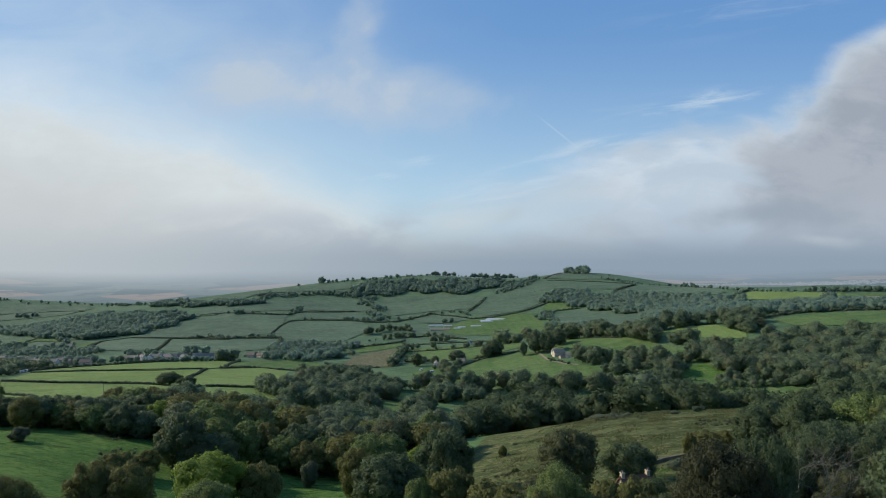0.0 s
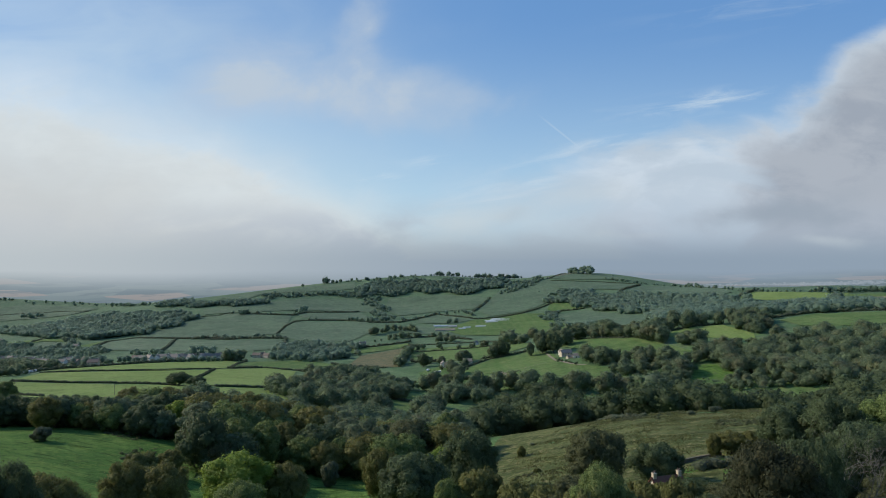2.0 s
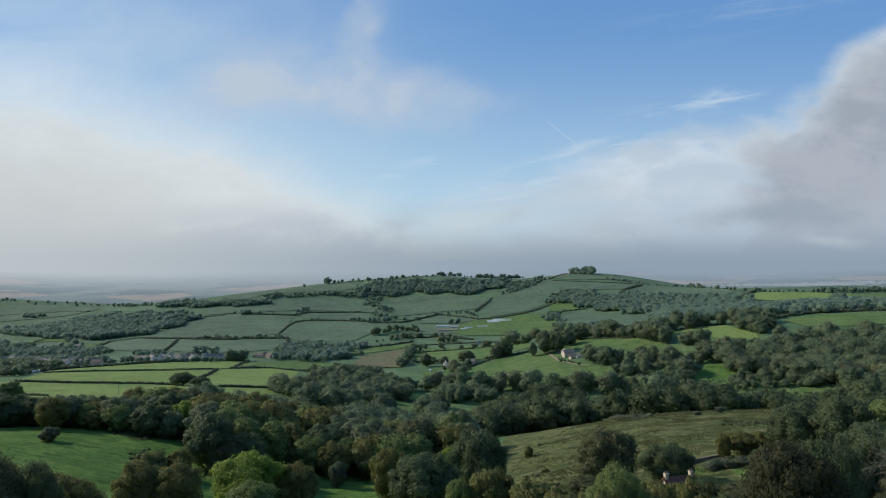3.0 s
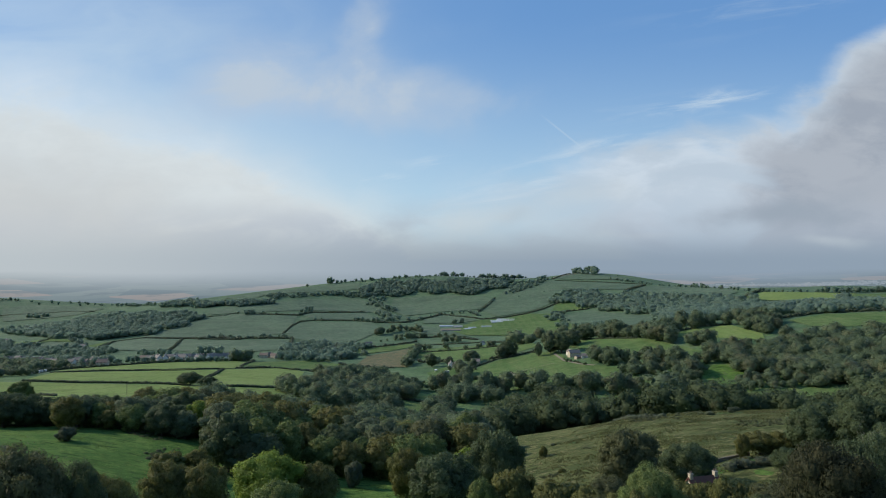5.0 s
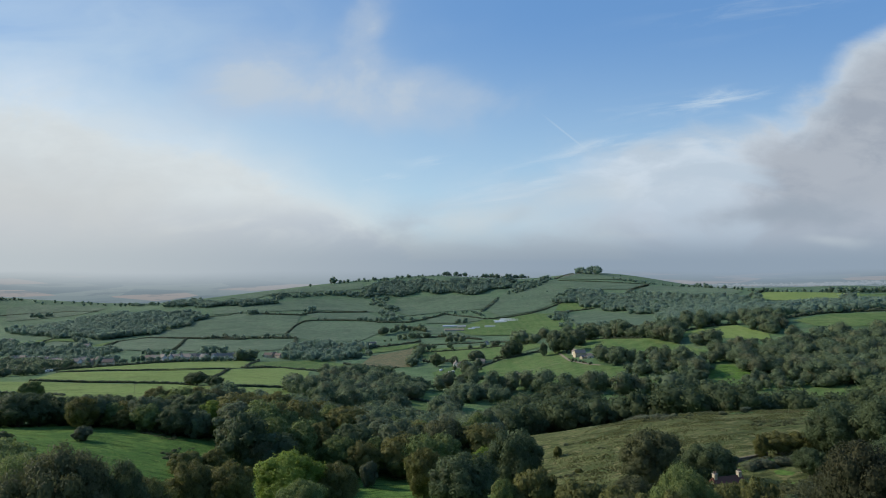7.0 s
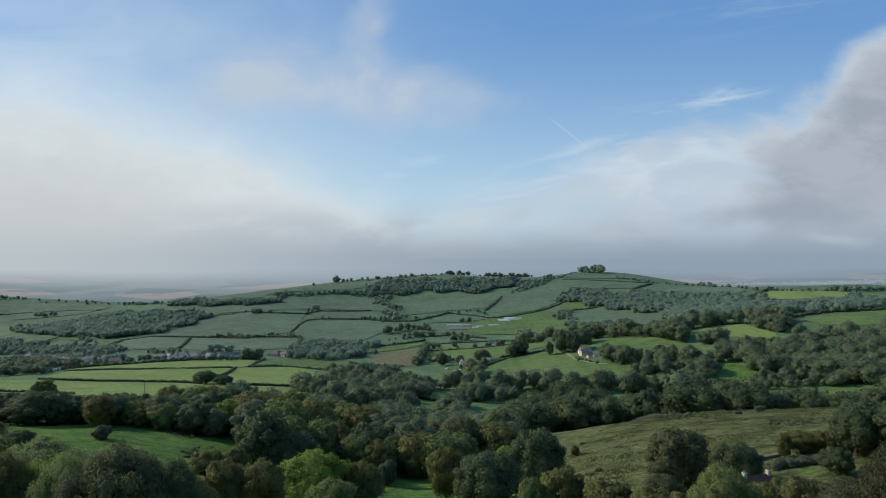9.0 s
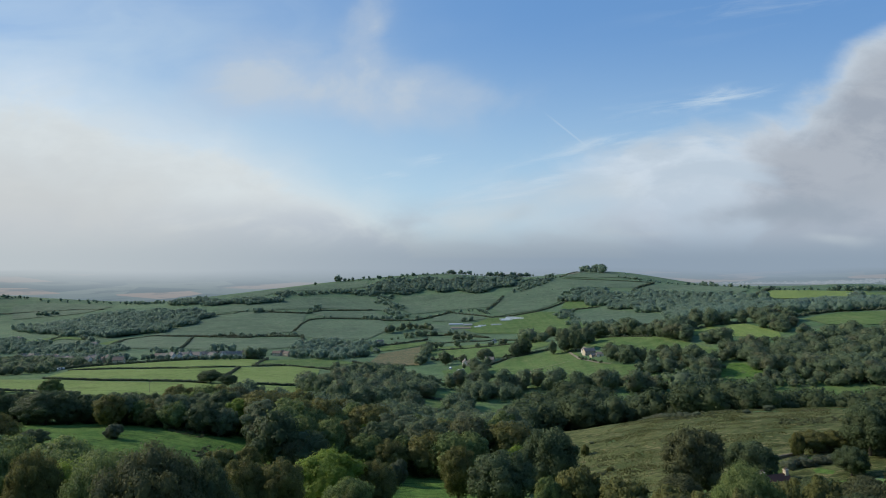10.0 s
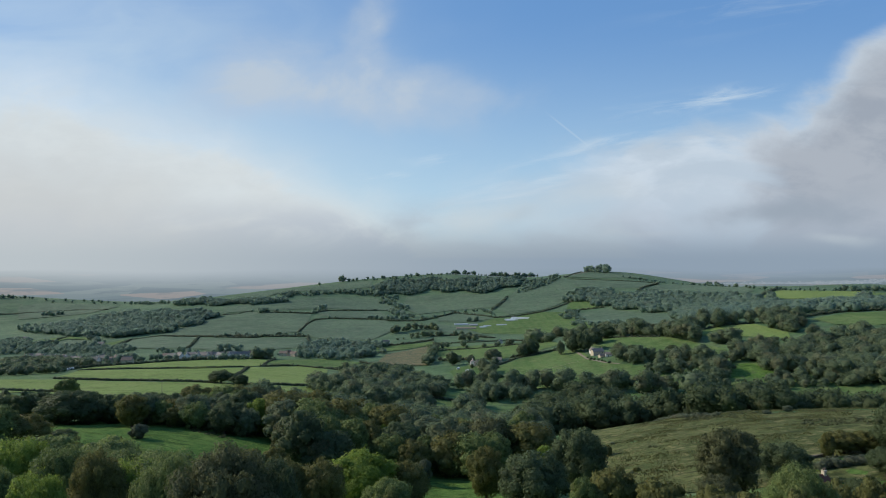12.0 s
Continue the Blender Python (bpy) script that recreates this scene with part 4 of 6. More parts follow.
tree_row([(-359, 951), (-334, 964)], 8, 14, "far", "haze_tinted", "garden and lane trees round the village", 217)
tree_row([(-272.7, 841.9), (-259.9, 874.3)], 6, 15, "far", "copse", "garden and lane trees round the village", 218)
tree_row([(-275, 938), (-240, 948)], 9, 9, "far", "haze_tinted", "garden and lane trees round the village", 219)
tree_row([(-791.9, 1018.3), (-587, 912), (-443.6, 762.3), (-392.0, 729.4)], 10, 8, "far", "haze_tinted", "garden and lane trees round the village", 220)
tree_row([(-358.5, 832.3), (-318.4, 844.0), (-279.5, 863.0)], 14, 7, "far", "haze_tinted", "garden and lane trees round the village", 221)
tree_row([(-345, 2103), (-269, 2090), (-194, 2091), (-120, 2093)], 11, 11, "far", "haze_tinted", "row of trees on the ridge", 222)
tree_row([(-120, 2106), (-45, 2108), (31, 2155), (126, 2144), (285, 2156)], 8, 8, "far", "haze_tinted", "hedge and trees along the ridge", 223)
tree_row([(2, 2130), (79, 2149)], 8, 15, "far", "haze_tinted", "row of trees on the ridge", 224)
tree_row([(126, 2144), (203, 2143), (281, 2155)], 6, 16, "far", "haze_tinted", "row of trees on the ridge", 225)
tree_row([(307, 2011), (359, 2000)], 8, 14, "far", "haze_tinted", "row of trees on the ridge", 226)
tree_row([(-376, 2108), (-367, 2101)], 9, 22, "far", "haze_tinted", "row of trees on the ridge", 227)
tree_row([(-435, 2042), (-429, 2039)], 9, 13, "far", "haze_tinted", "single tree on the ridge", 228)
tree_row([(452, 2164), (466, 2159), (481, 2157), (496, 2153), (514, 2148), (511, 2091)], 6, 22, "far", "haze_tinted", "round clump of tall trees on the hilltop", 229)
tree_row([(448, 2129), (469, 2085), (492, 2043)], 8, 19, "far", "haze_tinted", "round clump of tall trees on the hilltop", 230)
tree_row([(517, 1925), (548, 1883), (573, 1855)], 9, 8, "far", "haze_tinted", "bushes on the shoulder of the hill", 231)
tree_row([(557, 2006), (561, 2008)], 9, 8, "far", "haze_tinted", "bushes on the shoulder of the hill", 232)
tree_row([(568, 1839), (634, 1793), (688, 1691), (679, 1504), (686, 1408)], 11, 8, "far", "haze_tinted", "scattered trees along the skyline", 233)
tree_row([(686, 1743), (682, 1599)], 20, 12, "far", "haze_tinted", "scattered trees along the skyline", 234)
tree_row([(683, 1377), (724, 1317), (763, 1284), (802, 1256), (931.3, 1180.9)], 9, 9, "far", "haze_tinted", "trees along the skyline", 235)
tree_row([(757, 1275), (921.9, 1169.1)], 8, 12, "far", "haze_tinted", "trees along the skyline", 236)
tree_row([(613, 1049), (619, 1027)], 8, 20, "far", "haze_tinted", "tall trees above the brow field", 237)
tree_row([(625, 993), (629, 966)], 7, 22, "far", "haze_tinted", "tall trees above the brow field", 238)
tree_row([(604, 1265), (608, 1215)], 9, 15, "far", "haze_tinted", "tall trees above the brow field", 239)
tree_row([(-485, 1270), (-435, 1272), (-402, 1242), (-383, 1252), (-316, 1250), (-287, 1221)], 10, 8, "far", "haze_tinted", "hedgerow trees on the far slope", 240)
tree_row([(-501, 1578), (-464, 1569)], 9, 12, "far", "haze_tinted", "hedgerow trees on the far slope", 241)
tree_row([(-439, 1570), (-354, 1563), (-328, 1630)], 14, 9, "far", "haze_tinted", "hedgerow trees on the far slope", 242)
tree_row([(-353, 1622), (-341, 1636)], 9, 14, "far", "haze_tinted", "hedgerow trees on the far slope", 243)
tree_row([(-296, 1504), (-287, 1505)], 9, 12, "far", "haze_tinted", "hedgerow trees on the far slope", 244)
tree_row([(-205, 1491), (-151, 1459)], 9, 10, "far", "haze_tinted", "hedgerow trees on the far slope", 245)
tree_row([(-83, 1456), (-46, 1514), (1, 1583), (22, 1544)], 16, 9, "far", "haze_tinted", "hedgerow trees on the far slope", 246)
tree_row([(27, 1419), (52, 1422)], 7, 15, "far", "haze_tinted", "trees by the nursery field", 247)
tree_row([(93, 1576), (122, 1662), (146, 1739)], 7, 6, "far", "haze_tinted", "dark hedge down the combe", 248)
tree_row([(30, 1580), (72, 1587), (88, 1499)], 9, 9, "far", "haze_tinted", "trees by the nursery field", 249)
tree_row([(-124, 1242), (-97, 1297), (-52, 1320), (-33, 1278)], 9, 14, "far", "copse", "trees along the combe", 250)
tree_row([(-84, 1201), (-63, 1200)], 8, 17, "far", "copse", "trees along the combe", 251)
tree_row([(-107, 1157), (-48, 1214), (7, 1223), (48, 1177)], 13, 9, "far", "copse", "trees along the combe", 252)
tree_row([(6, 1139), (36, 1126)], 7, 12, "far", "copse", "trees along the combe", 253)
tree_row([(103, 956), (131, 915)], 7, 19, "far", "copse", "trees behind the pasture", 254)
tree_row([(157, 1032), (179, 933)], 9, 15, "mid", "copse", "trees behind the farm", 255)
tree_row([(183, 952), (195.2, 891.1), (208.0, 846.1)], 10, 19, "mid", "copse", "trees behind the farm", 256)
tree_row([(211.9, 846.8), (222.9, 804.8), (236.5, 778.8)], 7.5, 20, "mid", "copse", "tall trees behind the farm field", 257)
tree_row([(243.9, 769.3), (252.1, 743.0), (261.5, 712.8)], 7, 19, "mid", "copse", "tall trees behind the farm field", 258)
tree_row([(253.7, 778.4), (272.1, 748.9)], 8, 18, "mid", "copse", "tall trees behind the farm field", 259)
tree_row([(284.3, 774.7), (299.8, 780.9), (318.1, 783.1)], 7, 17, "mid", "copse", "hedgerow trees above the sloping field", 260)
tree_row([(338.4, 781.4), (351.2, 779.1)], 9, 15, "mid", "copse", "hedgerow trees above the sloping field", 261)
tree_row([(272.1, 693.0), (281.7, 686.3), (294.9, 688.6)], 7, 17, "mid", "copse", "trees round the sloping field", 262)
tree_row([(297.3, 687.1), (318.2, 679.3), (341.2, 665.2)], 8, 6, "mid", "copse", "trees round the sloping field", 263)
tree_row([(-1083, 1571), (-961, 1451)], 9, 14, "far", "haze_tinted", "hedgerow trees on the far slope", 264)
tree_row([(-1338, 2072), (-1176, 2080), (-1052, 2021), (-865, 1888)], 22, 9, "far", "haze_tinted", "trees on the far left ridge", 265)
tree_row([(-1584.0, 2032.4), (-1386, 2089)], 9, 12, "far", "haze_tinted", "trees on the far left ridge", 266)
tree_row([(-1005, 1998), (-834, 1856)], 9, 10, "far", "haze_tinted", "trees on the far left ridge", 267)
tree_row([(-762, 1883), (-722, 1873)], 8, 13, "far", "haze_tinted", "trees on the far left ridge", 268)
tree_row([(-31, 1018), (-4, 1020), (14, 1006)], 16, 10, "far", "copse", "trees in the lower paddocks", 269)
tree_row([(-14.1, 832.4), (0.7, 826.8)], 6, 15, "far", "copse", "trees in the lower paddocks", 270)
tree_row([(-42.9, 817.2), (-41, 944), (-39, 1038)], 6, 12, "far", "copse", "trees in the lower paddocks", 271)
tree_row([(41, 997), (59, 997), (84, 988)], 10, 9, "far", "copse", "trees in the lower paddocks", 272)
tree_row([(292, 1687), (329, 1708)], 14, 8, "far", "haze_tinted", "bushes under the round hill", 273)
tree_row([(218, 1736), (316, 1765)], 25, 5, "far", "haze_tinted", "bushes under the round hill", 274)

wood([(-2.8, 530.5), (7.8, 550.7), (46.9, 550.0), (62.3, 579.1), (51.3, 601.3), (25.0, 611.5), (3.2, 596.1)], 9.5, 13, "mid", "copse", "mixed trees along the stream", 280)
tree_row([(-4.4, 415.0), (-0.4, 484.6), (6.2, 534.7)], 6, 11, "mid", "copse", "row of trees beside the valley field", 281)
wood([(176.5, 628.1), (196.7, 604.3), (217.6, 588.3), (235.0, 573.4), (259.0, 631.5), (245.0, 638.7), (220.6, 626.1), (194.9, 633.3)], 12, 12, "mid", "copse", "mixed trees below the farm field", 282)

tree_row([(-1229, 1892), (-1173, 1883)], 9, 13, "far", "haze_tinted", "trees on the far left slope", 290)
tree_row([(-1137, 1671), (-1108, 1683)], 8, 14, "far", "haze_tinted", "trees on the far left slope", 291)
hedge([(-1439.7, 1848.4), (-1246, 1931), (-1149, 1942), (-1045, 1910)], 3.2, 3.5, "dark hedge line on the far hillside", model="hedge_far", ragged=0.5)

wood([(198.0, 555.6), (225.2, 546.0), (243.5, 595.1), (230.2, 614.7)], 10, 13, "mid", "copse", "mixed trees round the clearing", 292)
wood([(252.7, 542.6), (285.9, 522.2), (319.3, 501.8), (327.9, 529.8), (300.0, 547.7), (273.7, 563.8)], 8.5, 10, "mid", "copse", "bushes along the wood's lower edge", 293)
tree_row([(-360.5, 765.8), (-336.8, 782.1), (-304.1, 806.2), (-269.6, 844.0)], 5, 8, "far", "haze_tinted", "garden trees round the village", 294)
tree_row([(-416.2, 895.9), (-364.4, 922.2), (-301.3, 943.0)], 9, 9, "far", "haze_tinted", "garden trees round the village", 295)
tree_row([(-666.8, 1007.1), (-502.5, 850.4), (-400.6, 771.0)], 6, 9, "far", "haze_tinted", "garden trees round the village", 296)
tree_row([(138.3, 719.5), (144.2, 701.6), (156.2, 680.4)], 5, 4, "mid", "copse", "garden bushes beside the farmhouse", 297)
tree_row([(10.7, 750.4), (29.5, 722.0), (42.3, 742.2)], 6, 5, "mid", "copse", "garden bushes beside the farmhouse", 298)
tree_row([(35.4, 765.0), (48.3, 798.4)], 6, 8, "mid", "copse", "trees behind the lower farm", 299)
tree_row([(23.1, 721.1), (33.3, 693.5)], 5, 14, "mid", "copse", "tall trees below the lower farm", 300)

# ---------------------------------------------------------------- scrub and hedges
wood([(98.8, 214), (113, 224), (136, 228), (127, 214), (104, 206)], 1.9, 1.1, "hedge", "russet", "low dark bracken on the hillside pasture", 49, "scrub")
wood([(158, 482), (100, 270), (109, 259), (103, 249), (89.6, 254)], 1.9, 1.1, "hedge", "russet", "low dark bracken on the hillside pasture", 50, "scrub")
wood([(86.1, 271), (93.2, 260), (87.9, 249), (80.9, 255)], 1.9, 1.1, "hedge", "russet", "low dark bracken on the hillside pasture", 51, "scrub")
wood([(48.2, 219), (52.4, 217), (51.9, 211), (47.8, 213)], 1.9, 1.1, "hedge", "russet", "small patch of low bracken on the pasture", 52, "scrub")
wood([(29.2, 186), (35.5, 184), (35.6, 177), (29.6, 178)], 1.9, 1.1, "hedge", "russet", "small patch of low bracken on the pasture", 53, "scrub")
wood([(-115, 231), (-108, 249), (-94.3, 233), (-95.0, 215), (-104, 218)], 1.9, 1.1, "hedge", "russet", "low brown scrub at the meadow's edge", 54, "scrub")
wood([(-88.5, 193), (-85.4, 211), (-75.7, 193), (-75.9, 176)], 1.9, 1.1, "hedge", "russet", "low brown scrub at the meadow's edge", 55, "scrub")

hedge([(-386, 630), (-359, 644), (-319, 645), (-282, 653), (-239, 689)], 1.8, 1.8, "dark clipped hedge between pale green fields", model="hedge", ragged=0.3)
hedge([(-358, 546), (-326, 541), (-300, 538), (-253, 531), (-205, 516)], 2.0, 1.8, "dark clipped hedge between pale green fields", model="hedge", ragged=0.3)
hedge([(-210, 572), (-216, 607), (-233, 684)], 2.4, 2.2, "dark clipped hedge between pale green fields", model="hedge", ragged=0.3)
hedge([(-170, 510), (-135, 532), (-127, 563)], 2.2, 2.0, "dark clipped hedge between pale green fields", model="hedge", ragged=0.3)
hedge([(-357, 452), (-348.5, 448.6), (-297, 460), (-272, 452)], 2.2, 2.0, "dark clipped hedge between pale green fields", model="hedge", ragged=0.3)
hedge([(-228, 711), (-204, 750), (-158, 742), (-135, 725)], 2.5, 2.2, "dark clipped hedge between pale green fields", model="hedge_far", ragged=0.55)
hedge([(-249, 849), (-242, 789), (-228, 723)], 2.5, 2.2, "dark clipped hedge between pale green fields", model="hedge_far", ragged=0.55)
hedge([(-404, 634), (-405, 667), (-365, 712), (-297, 845), (-249, 849)], 3.5, 3.0, "dark clipped hedge between pale green fields", model="hedge_far", ragged=0.55)
hedge([(-182, 506), (-174, 508)], 2.2, 2, "dark clipped hedge between pale green fields", model="hedge", ragged=0.3)
hedge([(-149, 424), (-152, 457)], 2.6, 2.4, "dark clipped hedge between pale green fields", model="hedge", ragged=0.3)
hedge([(237, 767), (201, 814), (173, 857)], 2.8, 2.7, "dark hedge line on the far hillside", model="hedge_far", ragged=0.55)
hedge([(62.1, 808), (87.5, 810), (119, 800)], 3.3, 3.2, "dark hedge line on the far hillside", model="hedge_far", ragged=0.55)
hedge([(-29.9, 859), (12.0, 839)], 4.7, 4.5, "dark hedge line on the far hillside", model="hedge_far", ragged=0.55)
hedge([(-36.0, 561), (-21.7, 553), (-4.4, 544)], 3, 2.5, "low thorn hedge in the valley bottom", model="hedge", ragged=0.3)
hedge([(106, 464), (86.1, 279), (94.1, 266)], 1.8, 3, "low dark scrub along the pasture's upper edge", model="hedge", ragged=0.3)
hedge([(71.9, 153), (77.1, 154), (82.5, 154)], 2.5, 3, "dark dense hedge beside the cottage garden", model="hedge", ragged=0.3)

hedge([(-798, 1205), (-810, 1266), (-823, 1335)], 3.5, 3.5, "dark hedge line on the far hillside", model="hedge_far", ragged=0.5)
hedge([(-631, 1151), (-651, 1262), (-611, 1304), (-517, 1278), (-388, 1231)], 3, 3.2, "dark hedge line on the far hillside", model="hedge_far", ragged=0.5)
hedge([(-471, 1100), (-518, 1271)], 4, 4, "dark hedge line on the far hillside", model="hedge_far", ragged=0.5)
hedge([(-482, 1263), (-432, 1264), (-400, 1234), (-381, 1244), (-287, 1221)], 4.5, 5, "dark hedge line on the far hillside", model="hedge_far", ragged=0.5)
hedge([(-287, 1221), (-254, 1074)], 4.5, 4.5, "dark hedge line on the far hillside", model="hedge_far", ragged=0.5)
hedge([(-322, 1288), (-329, 1405), (-324, 1464), (-296, 1484), (-190, 1480), (-155, 1459)], 3.5, 3.5, "dark hedge line on the far hillside", model="hedge_far", ragged=0.5)
hedge([(-570, 1544), (-531, 1551), (-515, 1586)], 3, 3.2, "dark hedge line on the far hillside", model="hedge_far", ragged=0.5)
hedge([(-467, 1569), (-354, 1563), (-324, 1621), (-200, 1670)], 4, 4.5, "dark hedge line on the far hillside", model="hedge_far", ragged=0.5)
hedge([(-262, 1116), (-228, 1143)], 4, 4.5, "dark hedge line on the far hillside", model="hedge_far", ragged=0.5)
hedge([(-153, 1448), (-82, 1445), (-46, 1503), (1, 1583), (22, 1544), (87, 1474)], 4, 4.5, "dark hedge line on the far hillside", model="hedge_far", ragged=0.5)
hedge([(93, 1585), (122, 1662), (146, 1747)], 4.5, 5, "dark hedge line on the far hillside", model="hedge_far", ragged=0.5)
hedge([(89, 1464), (145, 1467), (201, 1495), (240, 1528), (283, 1578), (314, 1606)], 3.5, 4, "dark hedge line on the far hillside", model="hedge_far", ragged=0.5)
hedge([(261, 1458), (289, 1469), (345, 1464)], 4, 4.5, "dark hedge line on the far hillside", model="hedge_far", ragged=0.5)
hedge([(477, 1652), (571, 1772)], 5, 5, "dark hedge line on the far hillside", model="hedge_far", ragged=0.5)
hedge([(351, 1957), (431, 1888), (574, 1806)], 2.6, 3, "dark hedge line on the far hillside", model="hedge_far", ragged=0.5)
hedge([(356, 2003), (440, 2163)], 4, 4.5, "dark hedge line on the far hillside", model="hedge_far", ragged=0.5)
hedge([(214, 1978), (296, 2001)], 3, 3.5, "dark hedge line on the far hillside", model="hedge_far", ragged=0.5)
hedge([(591, 1272), (644, 1322), (689, 1369)], 6, 6, "dark hedge line on the far hillside", model="hedge_far", ragged=0.5)
hedge([(422.6, 782.5), (484.9, 804.8), (599.8, 761.2)], 4, 4, "dark hedge line on the far hillside", model="hedge_far", ragged=0.5)
hedge([(281.5, 767.0), (325.0, 782.8), (355.9, 774.2)], 3.2, 3.2, "dark hedge line on the far hillside", model="hedge_far", ragged=0.5)
hedge([(-35, 996), (14, 988), (74, 969), (100, 966)], 3, 3.2, "dark hedge line on the far hillside", model="hedge_far", ragged=0.5)
hedge([(-33, 1100), (16, 1099), (83, 1089), (143, 970)], 2.6, 2.8, "dark hedge line on the far hillside", model="hedge_far", ragged=0.5)
hedge([(-145, 1056), (-115, 1083), (-43, 1151)], 4, 4, "dark hedge line on the far hillside", model="hedge_far", ragged=0.5)
hedge([(-53, 1207), (6, 1215), (67, 1148)], 4, 4, "dark hedge line on the far hillside", model="hedge_far", ragged=0.5)
hedge([(30.4, 741.9), (67.7, 793.0), (104.1, 801.2), (128.7, 812.3)], 2.5, 2.5, "dark hedge line on the far hillside", model="hedge_far", ragged=0.5)
hedge([(95.6, 689.3), (73.4, 682.1)], 1.5, 1.5, "dark hedge line on the far hillside", model="hedge_far", ragged=0.5)
hedge([(-136.0, 853.7), (-105.9, 826.9), (-60.4, 808.7)], 3, 3, "dark hedge line on the far hillside", model="hedge_far", ragged=0.5)

# ---------------------------------------------------------------- single trees
tree_model("oak", 1, 14, 7.0, "green", 40, 17000, 0.36, 0.10, 1.0, 1, 0.78, 0.18)
tree_model("dark_oak", 2, 14, 7.0, "dark", 40, 17000, 0.36, 0.10, 1.0, 1, 0.78, 0.18)
tree_model("lime", 3, 14, 6.6, "lime", 38, 17000, 0.34, 0.08, 1.0, 1, 0.78, 0.18)
tree_model("olive", 4, 13, 6.0, "olive", 36, 15000, 0.33, 0.08, 1.0, 1, 0.78, 0.18)
tree_model("russet", 5, 13, 6.4, "russet", 38, 15000, 0.33, 0.12, 1.0, 1, 0.78, 0.18)
tree_model("ash", 6, 15, 5.6, "green", 36, 9000, 0.44, 0.12)
tree_model("bush", 7, 5, 3.0, "hedge", 16, 3600, 0.28, 0.0)
tree_model("olive_bush", 8, 6, 3.6, "olive", 18, 4500, 0.30, 0.0)
for i, k in enumerate(("green", "dark", "olive", "copse", "lime", "russet")):
    tree_model("grove_" + k, 20 + i, 13, 6.4, k, 24, 5200, 0.48, 0.02, 1.0, 1)
    tree_model("grove_tall_" + k, 40 + i, 15, 5.6, k, 24, 5200, 0.48, 0.02, 0.8, 1)
for i, k in enumerate(("green", "lime", "olive", "russet", "dark", "copper")):
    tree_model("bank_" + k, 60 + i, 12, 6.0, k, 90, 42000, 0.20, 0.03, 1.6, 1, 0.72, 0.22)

WORDS = {"green": "green broadleaf tree in full leaf", "dark": "dark green broadleaf tree in full leaf", "olive": "olive-green tree with thinning leaves",
         "copse": "dull green broadleaf tree in the wood", "lime": "yellow-green broadleaf tree", "russet": "russet-brown tree turning in autumn"}


FINE = {"green": "oak", "dark": "dark_oak", "lime": "lime", "olive": "olive", "russet": "russet", "copse": "ash"}


def grove(poly, gap, tall, seed, mixture, where, clear=()):
    """Single trees close together within an outline, of mixed kinds; clear: (x, y, radius) kept open."""
    rng = np.random.default_rng(seed)
    px, py = scatter(rng, poly, gap)
    names, odds = list(mixture), np.array(list(mixture.values()), float)
    for x, y in zip(px, py):
        if any(math.hypot(x - a, y - b) < r for a, b, r in clear):
            continue
        k = names[rng.choice(len(names), p=odds / odds.sum())]
        away = math.hypot(x, y)
        if away < 165:
            model = "bank_" + ("green" if k == "copse" else k) if away < 105 else FINE[k]
            plant(model, x, y, tall * rng.uniform(0.72, 1.2), WORDS[k] + " " + where, wide=rng.uniform(0.85, 1.2), group="trees " + where)
            continue
        model = "grove_" + ("tall_" if rng.random() < 0.35 else "") + k
        plant(model, x, y, tall * rng.uniform(0.72, 1.2), WORDS[k] + " " + where, wide=rng.uniform(0.85, 1.2), group="trees " + where)


plant("lime", -38.2, 146.0, 14.4, "yellow-green broadleaf tree catching the sun", wide=1.1)
plant("olive", -27.6, 150.0, 12.9, "olive-green tree with thinning leaves", wide=0.86)
plant("olive", -7.5, 172.0, 15.5, "olive-green tree with thinning leaves", wide=0.66)
plant("dark_oak", 2.1, 150.0, 15.1, "dark green broadleaf tree in full leaf", wide=1.06)
plant("lime", 9.3, 176.0, 14.0, "yellow-green broadleaf tree catching the sun", wide=0.64)
plant("dark_oak", 16.8, 167.0, 18.2, "dark green broadleaf tree in full leaf", wide=0.79)
plant("olive_bush", 17.7, 136.0, 10.8, "olive-green scrub bush on the slope", wide=0.71)
plant("olive_bush", 25.3, 128.0, 7.9, "olive-green scrub bush on the slope", wide=1.03)
plant("russet", 42.3, 137.0, 15.8, "russet-brown tree turning in autumn", wide=0.84)
plant("dark_oak", 57.6, 143.0, 9.9, "dark green broadleaf tree in full leaf", wide=1.17)
plant("russet", 34.8, 124.0, 7.6, "russet-brown tree turning in autumn", wide=1.13)
plant("dark_oak", 94.4, 165.0, 6.3, "dark green broadleaf tree in full leaf", wide=1.33)
plant("dark_oak", 146.9, 190.0, 10.6, "dark green broadleaf tree in full leaf", wide=1.8)
plant("bush", -112.4, 194.0, 4.8, "rounded dark bush in the meadow", wide=0.91)
plant("bush", -107.7, 160.0, 3.2, "rounded dark bush in the meadow", wide=1.42)
plant("bush", -25.5, 198.0, 8.5, "rounded dark bush in the meadow", wide=0.5)
plant("olive_bush", -71.6, 172.0, 6.5, "olive-green scrub bush on the slope", wide=1.16)
plant("olive", -65.7, 176.0, 7.8, "olive-green tree with thinning leaves", wide=0.96)
plant("russet", -66.5, 195.0, 13.4, "russet-brown tree turning in autumn", wide=0.73)
plant("russet", -55.7, 188.0, 11.3, "russet-brown tree turning in autumn", wide=0.81)
plant("olive", -144.0, 315.0, 11.6, "olive-green tree with thinning leaves", wide=1.38)
plant("olive", -137.4, 318.0, 9.7, "olive-green tree with thinning leaves", wide=1.51)
